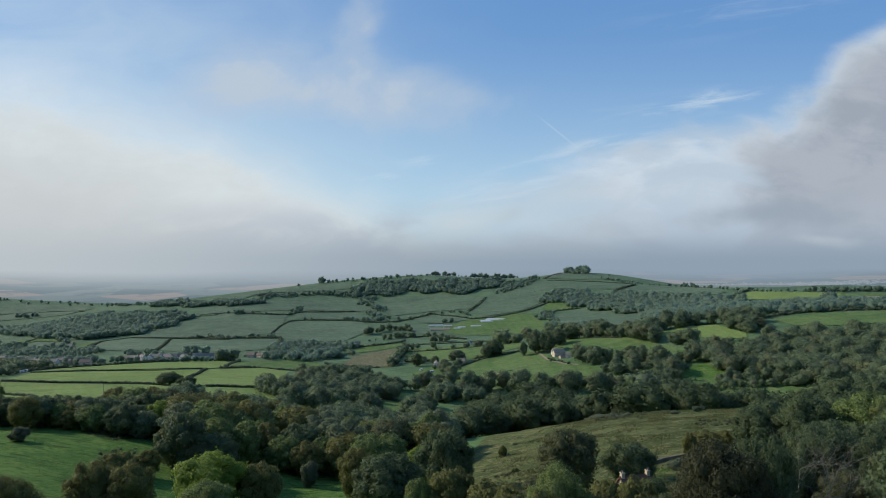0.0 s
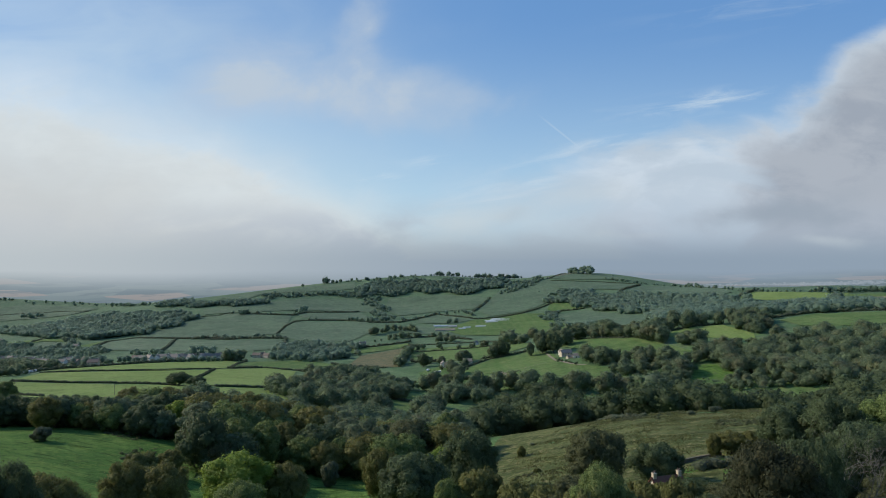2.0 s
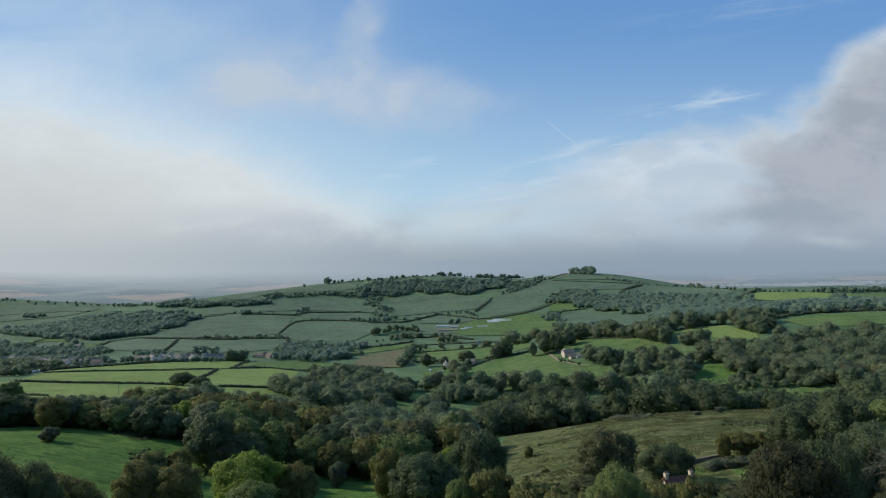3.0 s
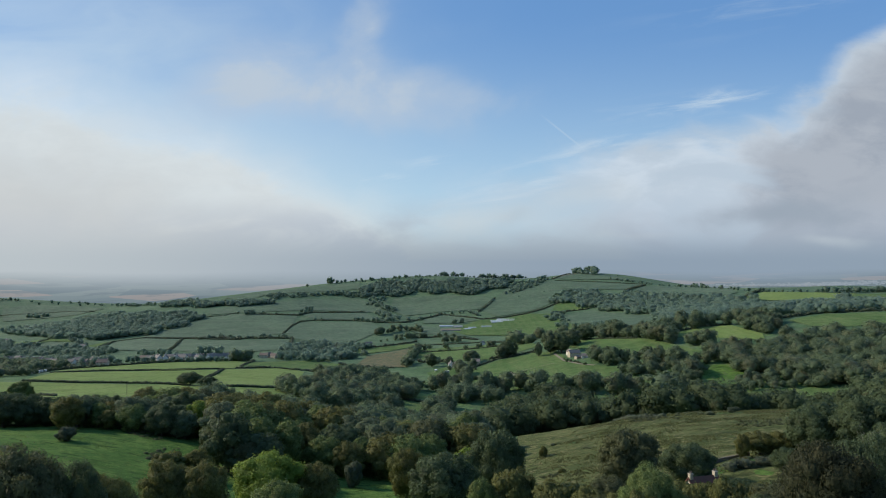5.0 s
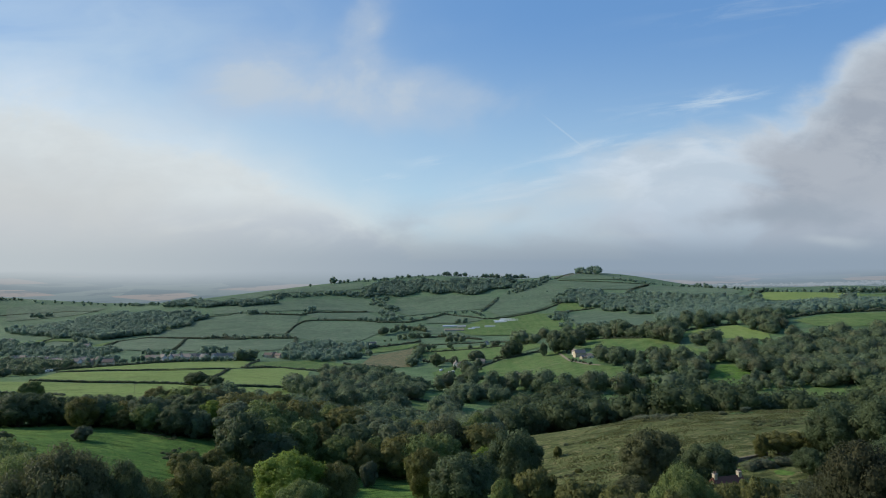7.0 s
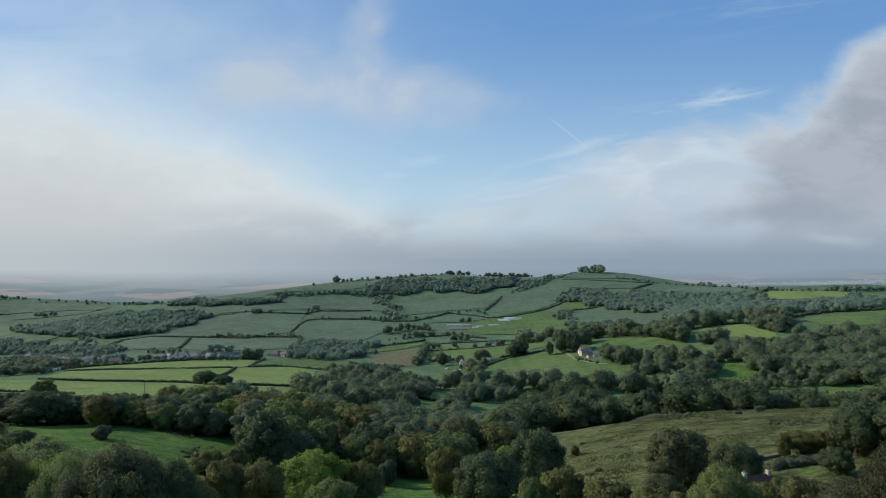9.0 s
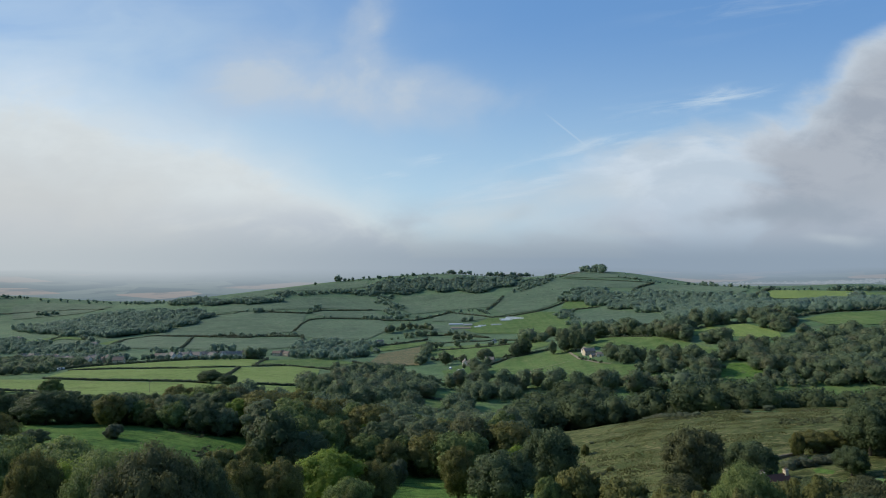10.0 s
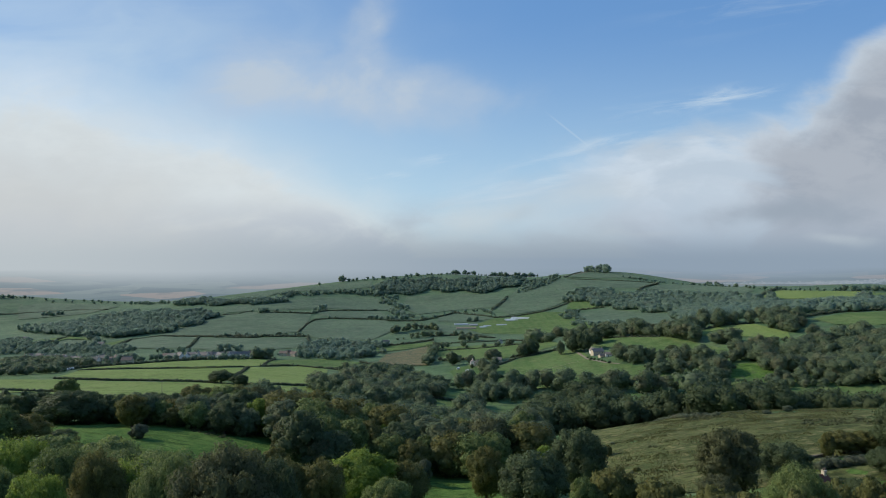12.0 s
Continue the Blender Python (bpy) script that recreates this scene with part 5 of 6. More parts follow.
plant("oak", -127.4, 325.0, 10.2, "broad green tree in full leaf", wide=1.62)
plant("dark_oak", -201.9, 515.0, 10.7, "dark green broadleaf tree in full leaf", wide=1.8)
plant("dark_oak", -184.0, 505.0, 8.1, "dark green broadleaf tree in full leaf", wide=1.8)
plant("bush", -158.3, 450.0, 3.5, "rounded dark bush in the meadow", wide=1.8)
plant("ash", -217.2, 330.0, 17.0, "tall green ash tree in full leaf", wide=0.93)
plant("dark_oak", -153.8, 226.0, 12.5, "dark green broadleaf tree in full leaf", wide=1.54)
plant("olive", -127.5, 220.0, 11.7, "olive-green tree with thinning leaves", wide=0.96)
plant("olive_bush", 36.5, 216.0, 3.9, "olive-green scrub bush on the slope", wide=0.63)
plant("bush", 130.1, 277.0, 2.5, "rounded dark bush in the meadow", wide=1.1)
plant("grove_copse", 133.4, 770.0, 28.1, "broad dull green tree standing in the pasture", wide=0.81)
plant("grove_dark", 145.6, 762.0, 24.8, "dark green tree standing in the pasture", wide=0.91)
plant("grove_copse", 165.7, 800.0, 21.3, "broad dull green tree standing in the pasture", wide=1.17)
plant("grove_dark", 189.7, 830.0, 18.2, "dark green tree standing in the pasture", wide=1.34)
plant("grove_copse", 118.2, 765.0, 17.1, "broad dull green tree standing in the pasture", wide=0.62)
plant("grove_dark", 87.0, 805.0, 20.7, "dark green tree standing in the pasture", wide=1.14)
plant("grove_copse", 77.1, 800.0, 17.1, "broad dull green tree standing in the pasture", wide=1.05)
plant("grove_copse", 171.2, 700.0, 10.4, "broad dull green tree standing in the pasture", wide=1.8)
plant("grove_dark", 187.6, 705.0, 10.5, "dark green tree standing in the pasture", wide=1.52)
plant("grove_copse", 197.5, 700.0, 3.5, "broad dull green tree standing in the pasture", wide=1.8)
plant("grove_dark", -11.4, 800.0, 16.6, "dark green tree standing in the pasture", wide=0.84)
plant("grove_copse", 11.4, 800.0, 11.7, "broad dull green tree standing in the pasture", wide=0.95)
plant("grove_copse", 38.6, 800.0, 15.7, "broad dull green tree standing in the pasture", wide=1.51)
plant("grove_dark", 3.7, 690.0, 8.0, "dark green tree standing in the pasture", wide=1.49)
plant("grove_copse", 24.3, 680.0, 8.5, "broad dull green tree standing in the pasture", wide=1.8)
plant("grove_dark", 36.8, 675.0, 4.9, "dark green tree standing in the pasture", wide=1.8)
plant("grove_dark", 82.3, 640.0, 9.7, "dark green tree standing in the pasture", wide=1.8)
plant("grove_copse", 65.2, 630.0, 6.4, "broad dull green tree standing in the pasture", wide=1.8)
plant("grove_dark", 172.0, 600.0, 5.9, "dark green tree standing in the pasture", wide=1.8)
plant("grove_copse", 150.7, 590.0, 6.6, "broad dull green tree standing in the pasture", wide=1.8)
plant("grove_dark", -376.3, 2118.0, 19.0, "dark green tree standing in the pasture", wide=0.87)
plant("grove_copse", 240.6, 640.0, 3.4, "broad dull green tree standing in the pasture", wide=1.8)
plant("grove_dark", 229.8, 650.0, 5.9, "dark green tree standing in the pasture", wide=1.8)
plant("grove_dark", 225.5, 690.0, 7.3, "dark green tree standing in the pasture", wide=1.8)
plant("grove_copse", 301.3, 740.0, 2.5, "broad dull green tree standing in the pasture", wide=1.8)
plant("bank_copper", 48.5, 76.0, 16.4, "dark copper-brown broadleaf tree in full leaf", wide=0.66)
# several trees on this right bank get dark leaves in place of shade
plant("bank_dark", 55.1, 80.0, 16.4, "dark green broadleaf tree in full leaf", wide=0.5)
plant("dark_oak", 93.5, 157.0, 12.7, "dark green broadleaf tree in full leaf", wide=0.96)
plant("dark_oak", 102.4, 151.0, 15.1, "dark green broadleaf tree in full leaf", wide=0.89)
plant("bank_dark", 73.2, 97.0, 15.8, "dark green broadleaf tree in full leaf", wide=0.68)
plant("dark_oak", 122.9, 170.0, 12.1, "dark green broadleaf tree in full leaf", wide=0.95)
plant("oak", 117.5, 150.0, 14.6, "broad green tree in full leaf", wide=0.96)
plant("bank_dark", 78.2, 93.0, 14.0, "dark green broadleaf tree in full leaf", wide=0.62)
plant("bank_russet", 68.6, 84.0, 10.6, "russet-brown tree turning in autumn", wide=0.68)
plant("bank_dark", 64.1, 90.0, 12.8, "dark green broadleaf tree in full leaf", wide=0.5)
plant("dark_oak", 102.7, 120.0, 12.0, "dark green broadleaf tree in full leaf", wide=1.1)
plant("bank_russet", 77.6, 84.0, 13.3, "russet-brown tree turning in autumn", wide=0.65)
plant("olive", 79.0, 163.0, 6.7, "olive-green tree with thinning leaves", wide=0.58)
plant("olive", 85.0, 166.0, 5.9, "olive-green tree with thinning leaves", wide=1.55)
plant("olive", 89.5, 165.0, 5.9, "olive-green tree with thinning leaves", wide=1.24)
plant("dark_oak", 114.8, 180.0, 10.1, "dark green broadleaf tree in full leaf", wide=1.06)
plant("dark_oak", 79.4, 142.0, 6.9, "dark green broadleaf tree in full leaf", wide=0.97)
plant("bank_green", 31.3, 89.0, 13.3, "broad green tree in full leaf", wide=0.64)
plant("olive", -47.0, 113.0, 11.6, "olive-green tree with thinning leaves", wide=0.76)
plant("olive", -40.1, 113.0, 12.5, "olive-green tree with thinning leaves", wide=0.72)
plant("olive_bush", 44.2, 112.0, 8.2, "olive-green scrub bush on the slope", wide=0.58)
plant("olive_bush", 47.8, 112.0, 7.3, "olive-green scrub bush on the slope", wide=0.63)
plant("olive_bush", 51.9, 113.0, 6.9, "olive-green scrub bush on the slope", wide=0.61)
plant("olive_bush", 56.5, 118.0, 4.1, "olive-green scrub bush on the slope", wide=1.22)
plant("olive_bush", 63.3, 122.0, 3.8, "olive-green scrub bush on the slope", wide=1.35)
plant("russet", 67.0, 118.0, 4.7, "russet-brown tree turning in autumn", wide=1.3)
plant("olive_bush", 53.6, 108.0, 5.0, "olive-green scrub bush on the slope", wide=0.92)
plant("olive_bush", 16.0, 134.0, 11.2, "olive-green scrub bush on the slope", wide=0.72)
plant("oak", 10.2, 132.0, 10.0, "broad green tree in full leaf", wide=0.56)
plant("olive_bush", 24.4, 134.0, 7.5, "olive-green scrub bush on the slope", wide=0.76)
plant("olive_bush", 27.0, 105.0, 9.2, "olive-green scrub bush on the slope", wide=0.73)
plant("olive_bush", 30.2, 100.0, 9.0, "olive-green scrub bush on the slope", wide=0.63)
plant("olive_bush", 37.8, 92.0, 10.3, "olive-green scrub bush on the slope", wide=0.57)
plant("olive_bush", 42.3, 90.0, 10.7, "olive-green scrub bush on the slope", wide=0.53)
plant("olive_bush", 27.4, 82.0, 10.9, "olive-green scrub bush on the slope", wide=0.5)
plant("olive_bush", 12.8, 84.0, 10.5, "olive-green scrub bush on the slope", wide=0.57)
plant("bank_lime", -75.4, 84.0, 13.6, "yellow-green broadleaf tree catching the sun", wide=0.74)
plant("bank_green", -65.0, 78.0, 12.6, "broad green tree in full leaf", wide=0.58)
plant("bank_olive", -57.7, 72.0, 12.8, "olive-green tree with thinning leaves", wide=0.5)
plant("bank_lime", -55.3, 76.0, 11.8, "yellow-green broadleaf tree catching the sun", wide=0.6)
plant("bank_green", -46.8, 66.0, 13.5, "broad green tree in full leaf", wide=0.54)
plant("bank_russet", -39.5, 62.0, 14.5, "broad russet-green tree turning in autumn", wide=0.69)
plant("bank_dark", -36.8, 66.0, 13.4, "dark green broadleaf tree in full leaf", wide=0.5)
plant("bank_green", -86.3, 90.0, 14.2, "broad green tree in full leaf", wide=0.75)
plant("bank_olive", -89.3, 85.0, 14.5, "olive-green tree with thinning leaves", wide=0.7)
plant("olive", -118.6, 150.0, 10.5, "olive-green tree with thinning leaves", wide=1.19)
plant("oak", -124.3, 145.0, 12.4, "broad green tree in full leaf", wide=1.19)
plant("dark_oak", -119.1, 165.0, 5.2, "dark green broadleaf tree in full leaf", wide=1.61)
plant("bank_green", -65.7, 66.0, 12.2, "broad green tree in full leaf", wide=0.55)
plant("bank_lime", -58.4, 62.0, 11.9, "yellow-green broadleaf tree catching the sun", wide=0.53)
plant("oak", -28.8, 120.0, 10.4, "broad green tree in full leaf", wide=0.88)

plant("bush", 140.0, 501.8, 4.5, "rounded dark bush at the pasture's edge", "bush", "bush", wide=1.2)
plant("bush", 158.1, 499.9, 3.5, "rounded dark bush at the pasture's edge", "bush", "bush", wide=1.2)
plant("olive_bush", 175.8, 493.6, 3.2, "olive-green bush at the pasture's edge", "bush", "bush", wide=1.2)
plant("bush", 109.2, 254.1, 2.2, "low dark bush on the hillside pasture", "bush", "bush", wide=1.2)
plant("bush", 121.3, 261.7, 2.6, "low dark bush on the hillside pasture", "bush", "bush", wide=1.2)
plant("olive_bush", 36.9, 184.5, 1.6, "low russet scrub on the hillside pasture", "bush", "bush", wide=1.2)
plant("bush", 43.0, 235.1, 1.2, "low dark bush on the hillside pasture", "bush", "bush", wide=1.2)
plant("bush", 150.5, 489.8, 3.0, "rounded dark bush at the pasture's edge", "bush", "bush", wide=1.2)
plant("bush", 116.7, 476.4, 3.0, "rounded dark bush at the pasture's edge", "bush", "bush", wide=1.2)
plant("olive_bush", 126.3, 480.6, 3.4, "olive-green bush at the pasture's edge", "bush", "bush", wide=1.2)

GREENWOOD = {"green": 4, "dark": 0.9, "copse": 4, "olive": 3, "russet": 1.2, "lime": 0.4}
grove([(-84, 230), (-120, 248), (-112, 275), (-60, 280), (-10, 275), (25, 250), (20, 226), (-8, 214), (-42, 212), (-50, 184), (-62, 188), (-70, 206)], 10.4, 15.5, 101, GREENWOOD, "in the dell wood", clear=[(-26, 198, 12)])
wood([(-112, 282), (-110, 325), (-62, 338), (-30, 330), (0, 290), (-8, 282), (-60, 286)], 8.6, 14, "mid", "copse", "dense mixed broadleaf wood filling the dell", 111)
grove([(-200, 221), (-200, 252), (-160, 254), (-110, 252), (-92, 240), (-84, 224), (-130, 226)], 8.2, 10, 102, {"dark": 5, "green": 2, "copse": 2, "olive": 1}, "behind the meadow")
wood([(-380, 215), (-380, 250), (-208, 250), (-208, 222)], 9.5, 10, "mid", "copse", "belt of trees behind the meadow", 112)
# mostly dark kinds, so leaf colour stands in for shade over the bank
grove([(102, 172), (128, 205), (150, 240), (166, 240), (160, 110), (112, 80), (66, 78), (72, 98), (84, 116), (92, 132), (98, 150)], 11.3, 12.5, 103, {"green": 0.6, "dark": 6, "olive": 0.4, "russet": 2.5}, "on the wooded bank", clear=[(83, 166, 7), (92, 163, 7), (79, 142, 6), (66, 86, 9), (73, 95, 7), (104, 151, 8), (97, 157, 7)])
# dark leaf colour here imitates the bank's shade
wood([(152, 246), (190, 278), (270, 300), (300, 290), (240, 110), (168, 90), (170, 240)], 10.5, 13, "mid", "dark", "broadleaf trees over the wooded bank, darkened for shade", 113)
grove([(2, 100), (14, 84), (34, 72), (44, 74), (56, 92), (64, 104), (50, 108), (24, 108)], 7.5, 6.8, 104, {"olive": 2, "russet": 3, "dark": 2, "copse": 1}, "in the hillside scrub", clear=[(48, 76, 7)])
grove([(-130, 62), (-130, 106), (-84, 104), (-60, 94), (-40, 82), (-58, 76), (-90, 66)], 11.0, 11, 105, {"green": 4, "lime": 2, "olive": 2, "russet": 0.7, "dark": 1}, "on the near bank")


# ---------------------------------------------------------------- buildings
def house(x, y, turn, w, d, eaves, rise, wall, roof, label, name="house", chimneys=(), windows=4, group="", storeys=2, lift=0.0):
    """A pitched-roof building, its ridge along its own x: walls with gables, roof slabs, chimneys, windows and a door."""
    z = min(height(x + a, y + b) for a in (-w / 3, w / 3) for b in (-d / 3, d / 3)) - 0.1 + lift
    ob = thing(name, x, y, z, turn, label, "house" if name != "barn" else "barn", group)
    bm = bmesh.new()
    prism = [(-w / 2, -d / 2, -0.5), (-w / 2, d / 2, -0.5), (-w / 2, d / 2, eaves), (-w / 2, 0, eaves + rise), (-w / 2, -d / 2, eaves)]
    a = [bm.verts.new(p) for p in prism]
    b = [bm.verts.new((-p[0], p[1], p[2])) for p in prism]
    bm.faces.new(a)
    bm.faces.new(b[::-1])
    for i in range(5):
        j = (i + 1) % 5
        bm.faces.new((a[j], a[i], b[i], b[j]))
    bmesh.ops.recalc_face_normals(bm, faces=bm.faces[:])
    part("wall", bm, wall, ob)
    over, thick = 0.35, 0.22
    bm = bmesh.new()
    for s in (-1, 1):
        lower, top = (s * (d / 2 + over), eaves - over * rise / (d / 2) + 0.02), (0, eaves + rise + 0.02)
        quad = []
        for px in (-w / 2 - over, w / 2 + over):
            for (py, pz) in (lower, top):
                quad += [bm.verts.new((px, py, pz)), bm.verts.new((px, py, pz + thick))]
        i = quad
        for f in ((0, 1, 3, 2), (4, 6, 7, 5), (1, 5, 7, 3), (0, 2, 6, 4), (0, 4, 5, 1), (2, 3, 7, 6)):
            bm.faces.new([i[k] for k in f])
    bmesh.ops.recalc_face_normals(bm, faces=bm.faces[:])
    part("roof", bm, roof, ob)
    for cx in chimneys:
        bm = bmesh.new()
        box(bm, cx * w / 2 - 0.35, cx * w / 2 + 0.35, -0.35, 0.35, eaves + rise - 0.8, eaves + rise + 0.8)
        box(bm, cx * w / 2 - 0.42, cx * w / 2 + 0.42, -0.42, 0.42, eaves + rise + 0.8, eaves + rise + 0.94)
        c = part("chimney", bm, wall, ob)
        for k in (-0.2, 0.2):
            bm = bmesh.new()
            bmesh.ops.create_cone(bm, cap_ends=True, segments=8, radius1=0.14, radius2=0.11, depth=0.45, matrix=Matrix.Translation((cx * w / 2 + k, 0, eaves + rise + 1.12)))
            part("chimney_pot", bm, CLAY_TILE, c)
    for s in (-1, 1):
        for floor in range(storeys):
            for i in range(windows):
                wx = -w / 2 + w * (i + 0.5) / windows
                wz = 0.9 + floor * 2.4
                if wz + 1.2 > eaves or (floor == 0 and s == -1 and i == windows // 2):
                    continue
                bm = bmesh.new()
                box(bm, wx - 0.55, wx + 0.55, s * d / 2 - 0.06, s * d / 2 + 0.06, wz, wz + 1.15)
                frame_part = part("window", bm, PAINT, ob)
                bm = bmesh.new()
                for q in (-0.26, 0.26):
                    box(bm, wx + q - 0.21, wx + q + 0.21, s * (d / 2 + 0.06) - 0.012, s * (d / 2 + 0.06) + 0.012, wz + 0.1, wz + 1.05)
                part("pane", bm, PANE, frame_part)
    if windows:
        bm = bmesh.new()
        wx = -w / 2 + w * (windows // 2 + 0.5) / windows
        box(bm, wx - 0.5, wx + 0.5, -d / 2 - 0.07, -d / 2 + 0.05, 0, 2.05)
        part("door", bm, BARK, ob)
    return ob


def tunnel(x, y, turn, length, wide, tall, material, label):
    """A polythene growing tunnel on hoops with closed ends."""
    ob = thing("growing_tunnel", x, y, height(x, y) - 0.1, turn, label, "greenhouse", "growing tunnels")
    n = 10
    arc = [(wide / 2 * math.cos(math.pi * k / n), tall * math.sin(math.pi * k / n)) for k in range(n + 1)]
    bm = bmesh.new()
    rows = [[bm.verts.new((px, q, z)) for q, z in arc] for px in np.linspace(-length / 2, length / 2, max(2, int(length / 6)))]
    for r, t in zip(rows, rows[1:]):
        for k in range(n):
            bm.faces.new((r[k], r[k + 1], t[k + 1], t[k]))
    part("cover", bm, material, ob)
    for s in (0, -1):
        bm = bmesh.new()
        px = -length / 2 if s == 0 else length / 2
        bm.faces.new([bm.verts.new((px, q, z)) for q, z in arc])
        part("end_panel", bm, material, ob)
    return ob


# the cottage under the hillside pasture
house(52.6, 123.5, 16, 6.2, 5.2, 3.6, 2.9, STONE, OLD_TILE, "small pale stone cottage with a dark red tile roof", chimneys=(-0.9, 0.9), windows=2, group="", lift=0.2)
# the upper farm
house(154.0, 730.9, 14, 13, 7, 5.0, 3.0, STONE, GREY_TILE, "stone farmhouse with a grey tiled roof beside tall trees", chimneys=(-0.9, 0.9), windows=4)
house(151.6, 741.3, 104, 8, 5.5, 4.6, 2.6, RENDERED, GREY_TILE, "pale rendered farmhouse wing with a steep gable", chimneys=(), windows=2)
house(162.3, 713.0, -8, 7, 5.5, 3.0, 2.2, RENDERED, GREY_TILE, "small pale outbuilding beside the farmhouse", name="barn", windows=1, storeys=1)
house(155.9, 715.6, 30, 9, 4.5, 2.4, 1.6, STONE, GREY_TILE, "low stone farm shed with a grey roof", name="barn", windows=0)
# the lower farm
house(13.2, 779.4, 95, 8, 6.5, 5.0, 2.8, RENDERED, GREY_TILE, "white rendered farmhouse gable with a grey roof", chimneys=(0.9,), windows=2)
house(17.9, 770.6, 85, 8, 6.5, 5.0, 2.8, STONE, CLAY_TILE, "stone farmhouse with a red-brown roof", chimneys=(-0.9,), windows=2)
house(24.3, 756.4, 10, 12, 6, 3.2, 2.4, STONE, GREY_TILE, "long low stone barn with a grey roof", name="barn", windows=0)
house(29.2, 743.9, 100, 7, 5, 2.8, 2.0, RENDERED, GREY_TILE, "small pale outbuilding in the farmyard", name="barn", windows=1, storeys=1)
house(43.4, 784.3, -15, 11, 6, 4.4, 2.6, STONE, GREY_TILE, "stone house half hidden behind trees", chimneys=(0.9,), windows=3)
house(67.8, 1039.9, 70, 9, 6.5, 4.6, 2.8, RENDERED, GREY_TILE, "white gabled house along the hedged lane", chimneys=(0.9,), windows=2)
house(-125.1, 1103.1, 20, 11, 7, 5.0, 3.0, RENDERED, GREY_TILE, "white house on the valley lane", chimneys=(-0.9, 0.9), windows=3)
house(-129.3, 1081.0, 0, 12, 6, 3.0, 2.4, STONE, GREY_TILE, "low stone barn on the valley lane", name="barn", windows=0)
house(-176.9, 1037.1, -20, 11, 7, 5.0, 3.0, STONE, GREY_TILE, "stone house among trees on the lane", chimneys=(0.9,), windows=3)
house(-184.5, 1012.7, 15, 12, 7, 5.0, 3.0, RENDERED, CLAY_TILE, "pale house with a brown roof among trees", chimneys=(0.9,), windows=3)
house(50.0, 609.0, 5, 16, 6, 3.0, 2.6, STONE, CLAY_TILE, "long stone barn with a brown tiled roof", name="barn", windows=0)
house(113.7, 589.4, 12, 9, 6, 4.4, 2.6, STONE, CLAY_TILE, "stone cottage with a brown roof among trees", chimneys=(0.9,), windows=2)

# growing tunnels and sheds on the nursery
house(19.8, 1303.1, 4, 40, 12, 3.2, 2.2, TIN, TRACK, "long low nursery shed with a tan roof", name="barn", windows=0)
house(36.2, 1352.3, 4, 18, 9, 3.0, 1.8, TIN, TIN, "small grey nursery shed", name="barn", windows=0)
for x, y, length in ((55.5, 1322.8, 14), (65.7, 1338.0, 16), (96.3, 1347.5, 22), (124.4, 1407.0, 26)):
    tunnel(x, y, 8, length, 8, 3.0, FILM, "white polythene growing tunnel on the nursery field")
for x, y, length in ((143.7, 1424.5, 42), (147.8, 1439.6, 42), (122.1, 1424.5, 24)):
    tunnel(x, y, -18, length, 9, 2.2, FILM, "long low white polythene crop tunnel")
tunnel(11.0, 1373.9, 6, 30, 9, 3.0, FILM, "white polythene growing tunnel on the nursery field")

# the village along the foot of the hill
rng = np.random.default_rng(77)
models = []
for k, (wall, roof, label) in enumerate(((STONE, GREY_TILE, "stone village house with a grey tiled roof"), (RENDERED, GREY_TILE, "pale rendered village house with a dark roof"), (STONE, CLAY_TILE, "stone village house with a brown tiled roof"), (RENDERED, GREY_TILE, "pale village house with a grey-brown roof"))):
    models.append((wall, roof, label))
VILLAGE = [((-385.3, 829.5), (-358.5, 832.3), 5), ((-363.0, 846.3), (-322.3, 858.4), 8), ((-324.1, 883.9), (-290.7, 909.8), 7), ((-623.7, 942.1), (-524.2, 851.3), 6), ((-493.1, 805.6), (-380.2, 738.1), 11), ((-263.1, 941.4), (-239.6, 947.9), 3), ((-907.7, 1300.3), (-886.7, 1293.3), 2), ((-681.1, 1206.6), (-663.6, 1204.3), 1), ((-689.8, 988.8), (-643.7, 965.9), 4)]
for (x0, y0), (x1, y1), n in VILLAGE:
    for i in range(n):
        k = (i + rng.uniform(-0.25, 0.25) + 0.5) / n
        wall, roof, label = models[rng.integers(4)]
        house(x0 + (x1 - x0) * k, y0 + (y1 - y0) * k + rng.uniform(-22, 22), rng.uniform(-35, 35) + (90 if rng.random() < 0.25 else 0), rng.uniform(8, 13), rng.uniform(6.5, 8), 4.6, rng.uniform(2.6, 3.4), wall, roof, label, chimneys=(0.9,) if rng.random() < 0.5 else (-0.9, 0.9), windows=3, group="village houses")


# tracks and walls
def strip(line, wide, material, label, name="track", lift=None):
    """A worn track draped along a line."""
    px, py = along(line, 3.0)
    dx, dy = np.gradient(px), np.gradient(py)
    n = np.hypot(dx, dy)
    left, right = np.stack([px - dy / n * wide / 2, py + dx / n * wide / 2], 1), np.stack([px + dy / n * wide / 2, py - dx / n * wide / 2], 1)
    lift = lift or 0.25 + np.hypot(px.mean(), py.mean()) * 0.0009
    v = np.empty((len(px) * 2, 3))
    v[0::2, :2], v[1::2, :2] = left, right
    v[:, 2] = ground_z(v[:, 0], v[:, 1]) + lift
    k = np.arange(len(px) - 1) * 2
    tagged(new(name, mesh_of(name, v, np.stack([k, k + 1, k + 3, k + 2], 1), material)), label, "track", kind="structure")


strip([(136.7, 761.8), (137.4, 739.9), (138.9, 713.7), (150.5, 685.3), (164.5, 667.4)], 3.0, TRACK, "pale farm track curving down to the farmyard")
strip([(75.6, 693.8), (79.2, 682.3), (82.3, 668.0), (86.1, 660.4)], 3.0, TRACK, "pale worn track across the green pasture")
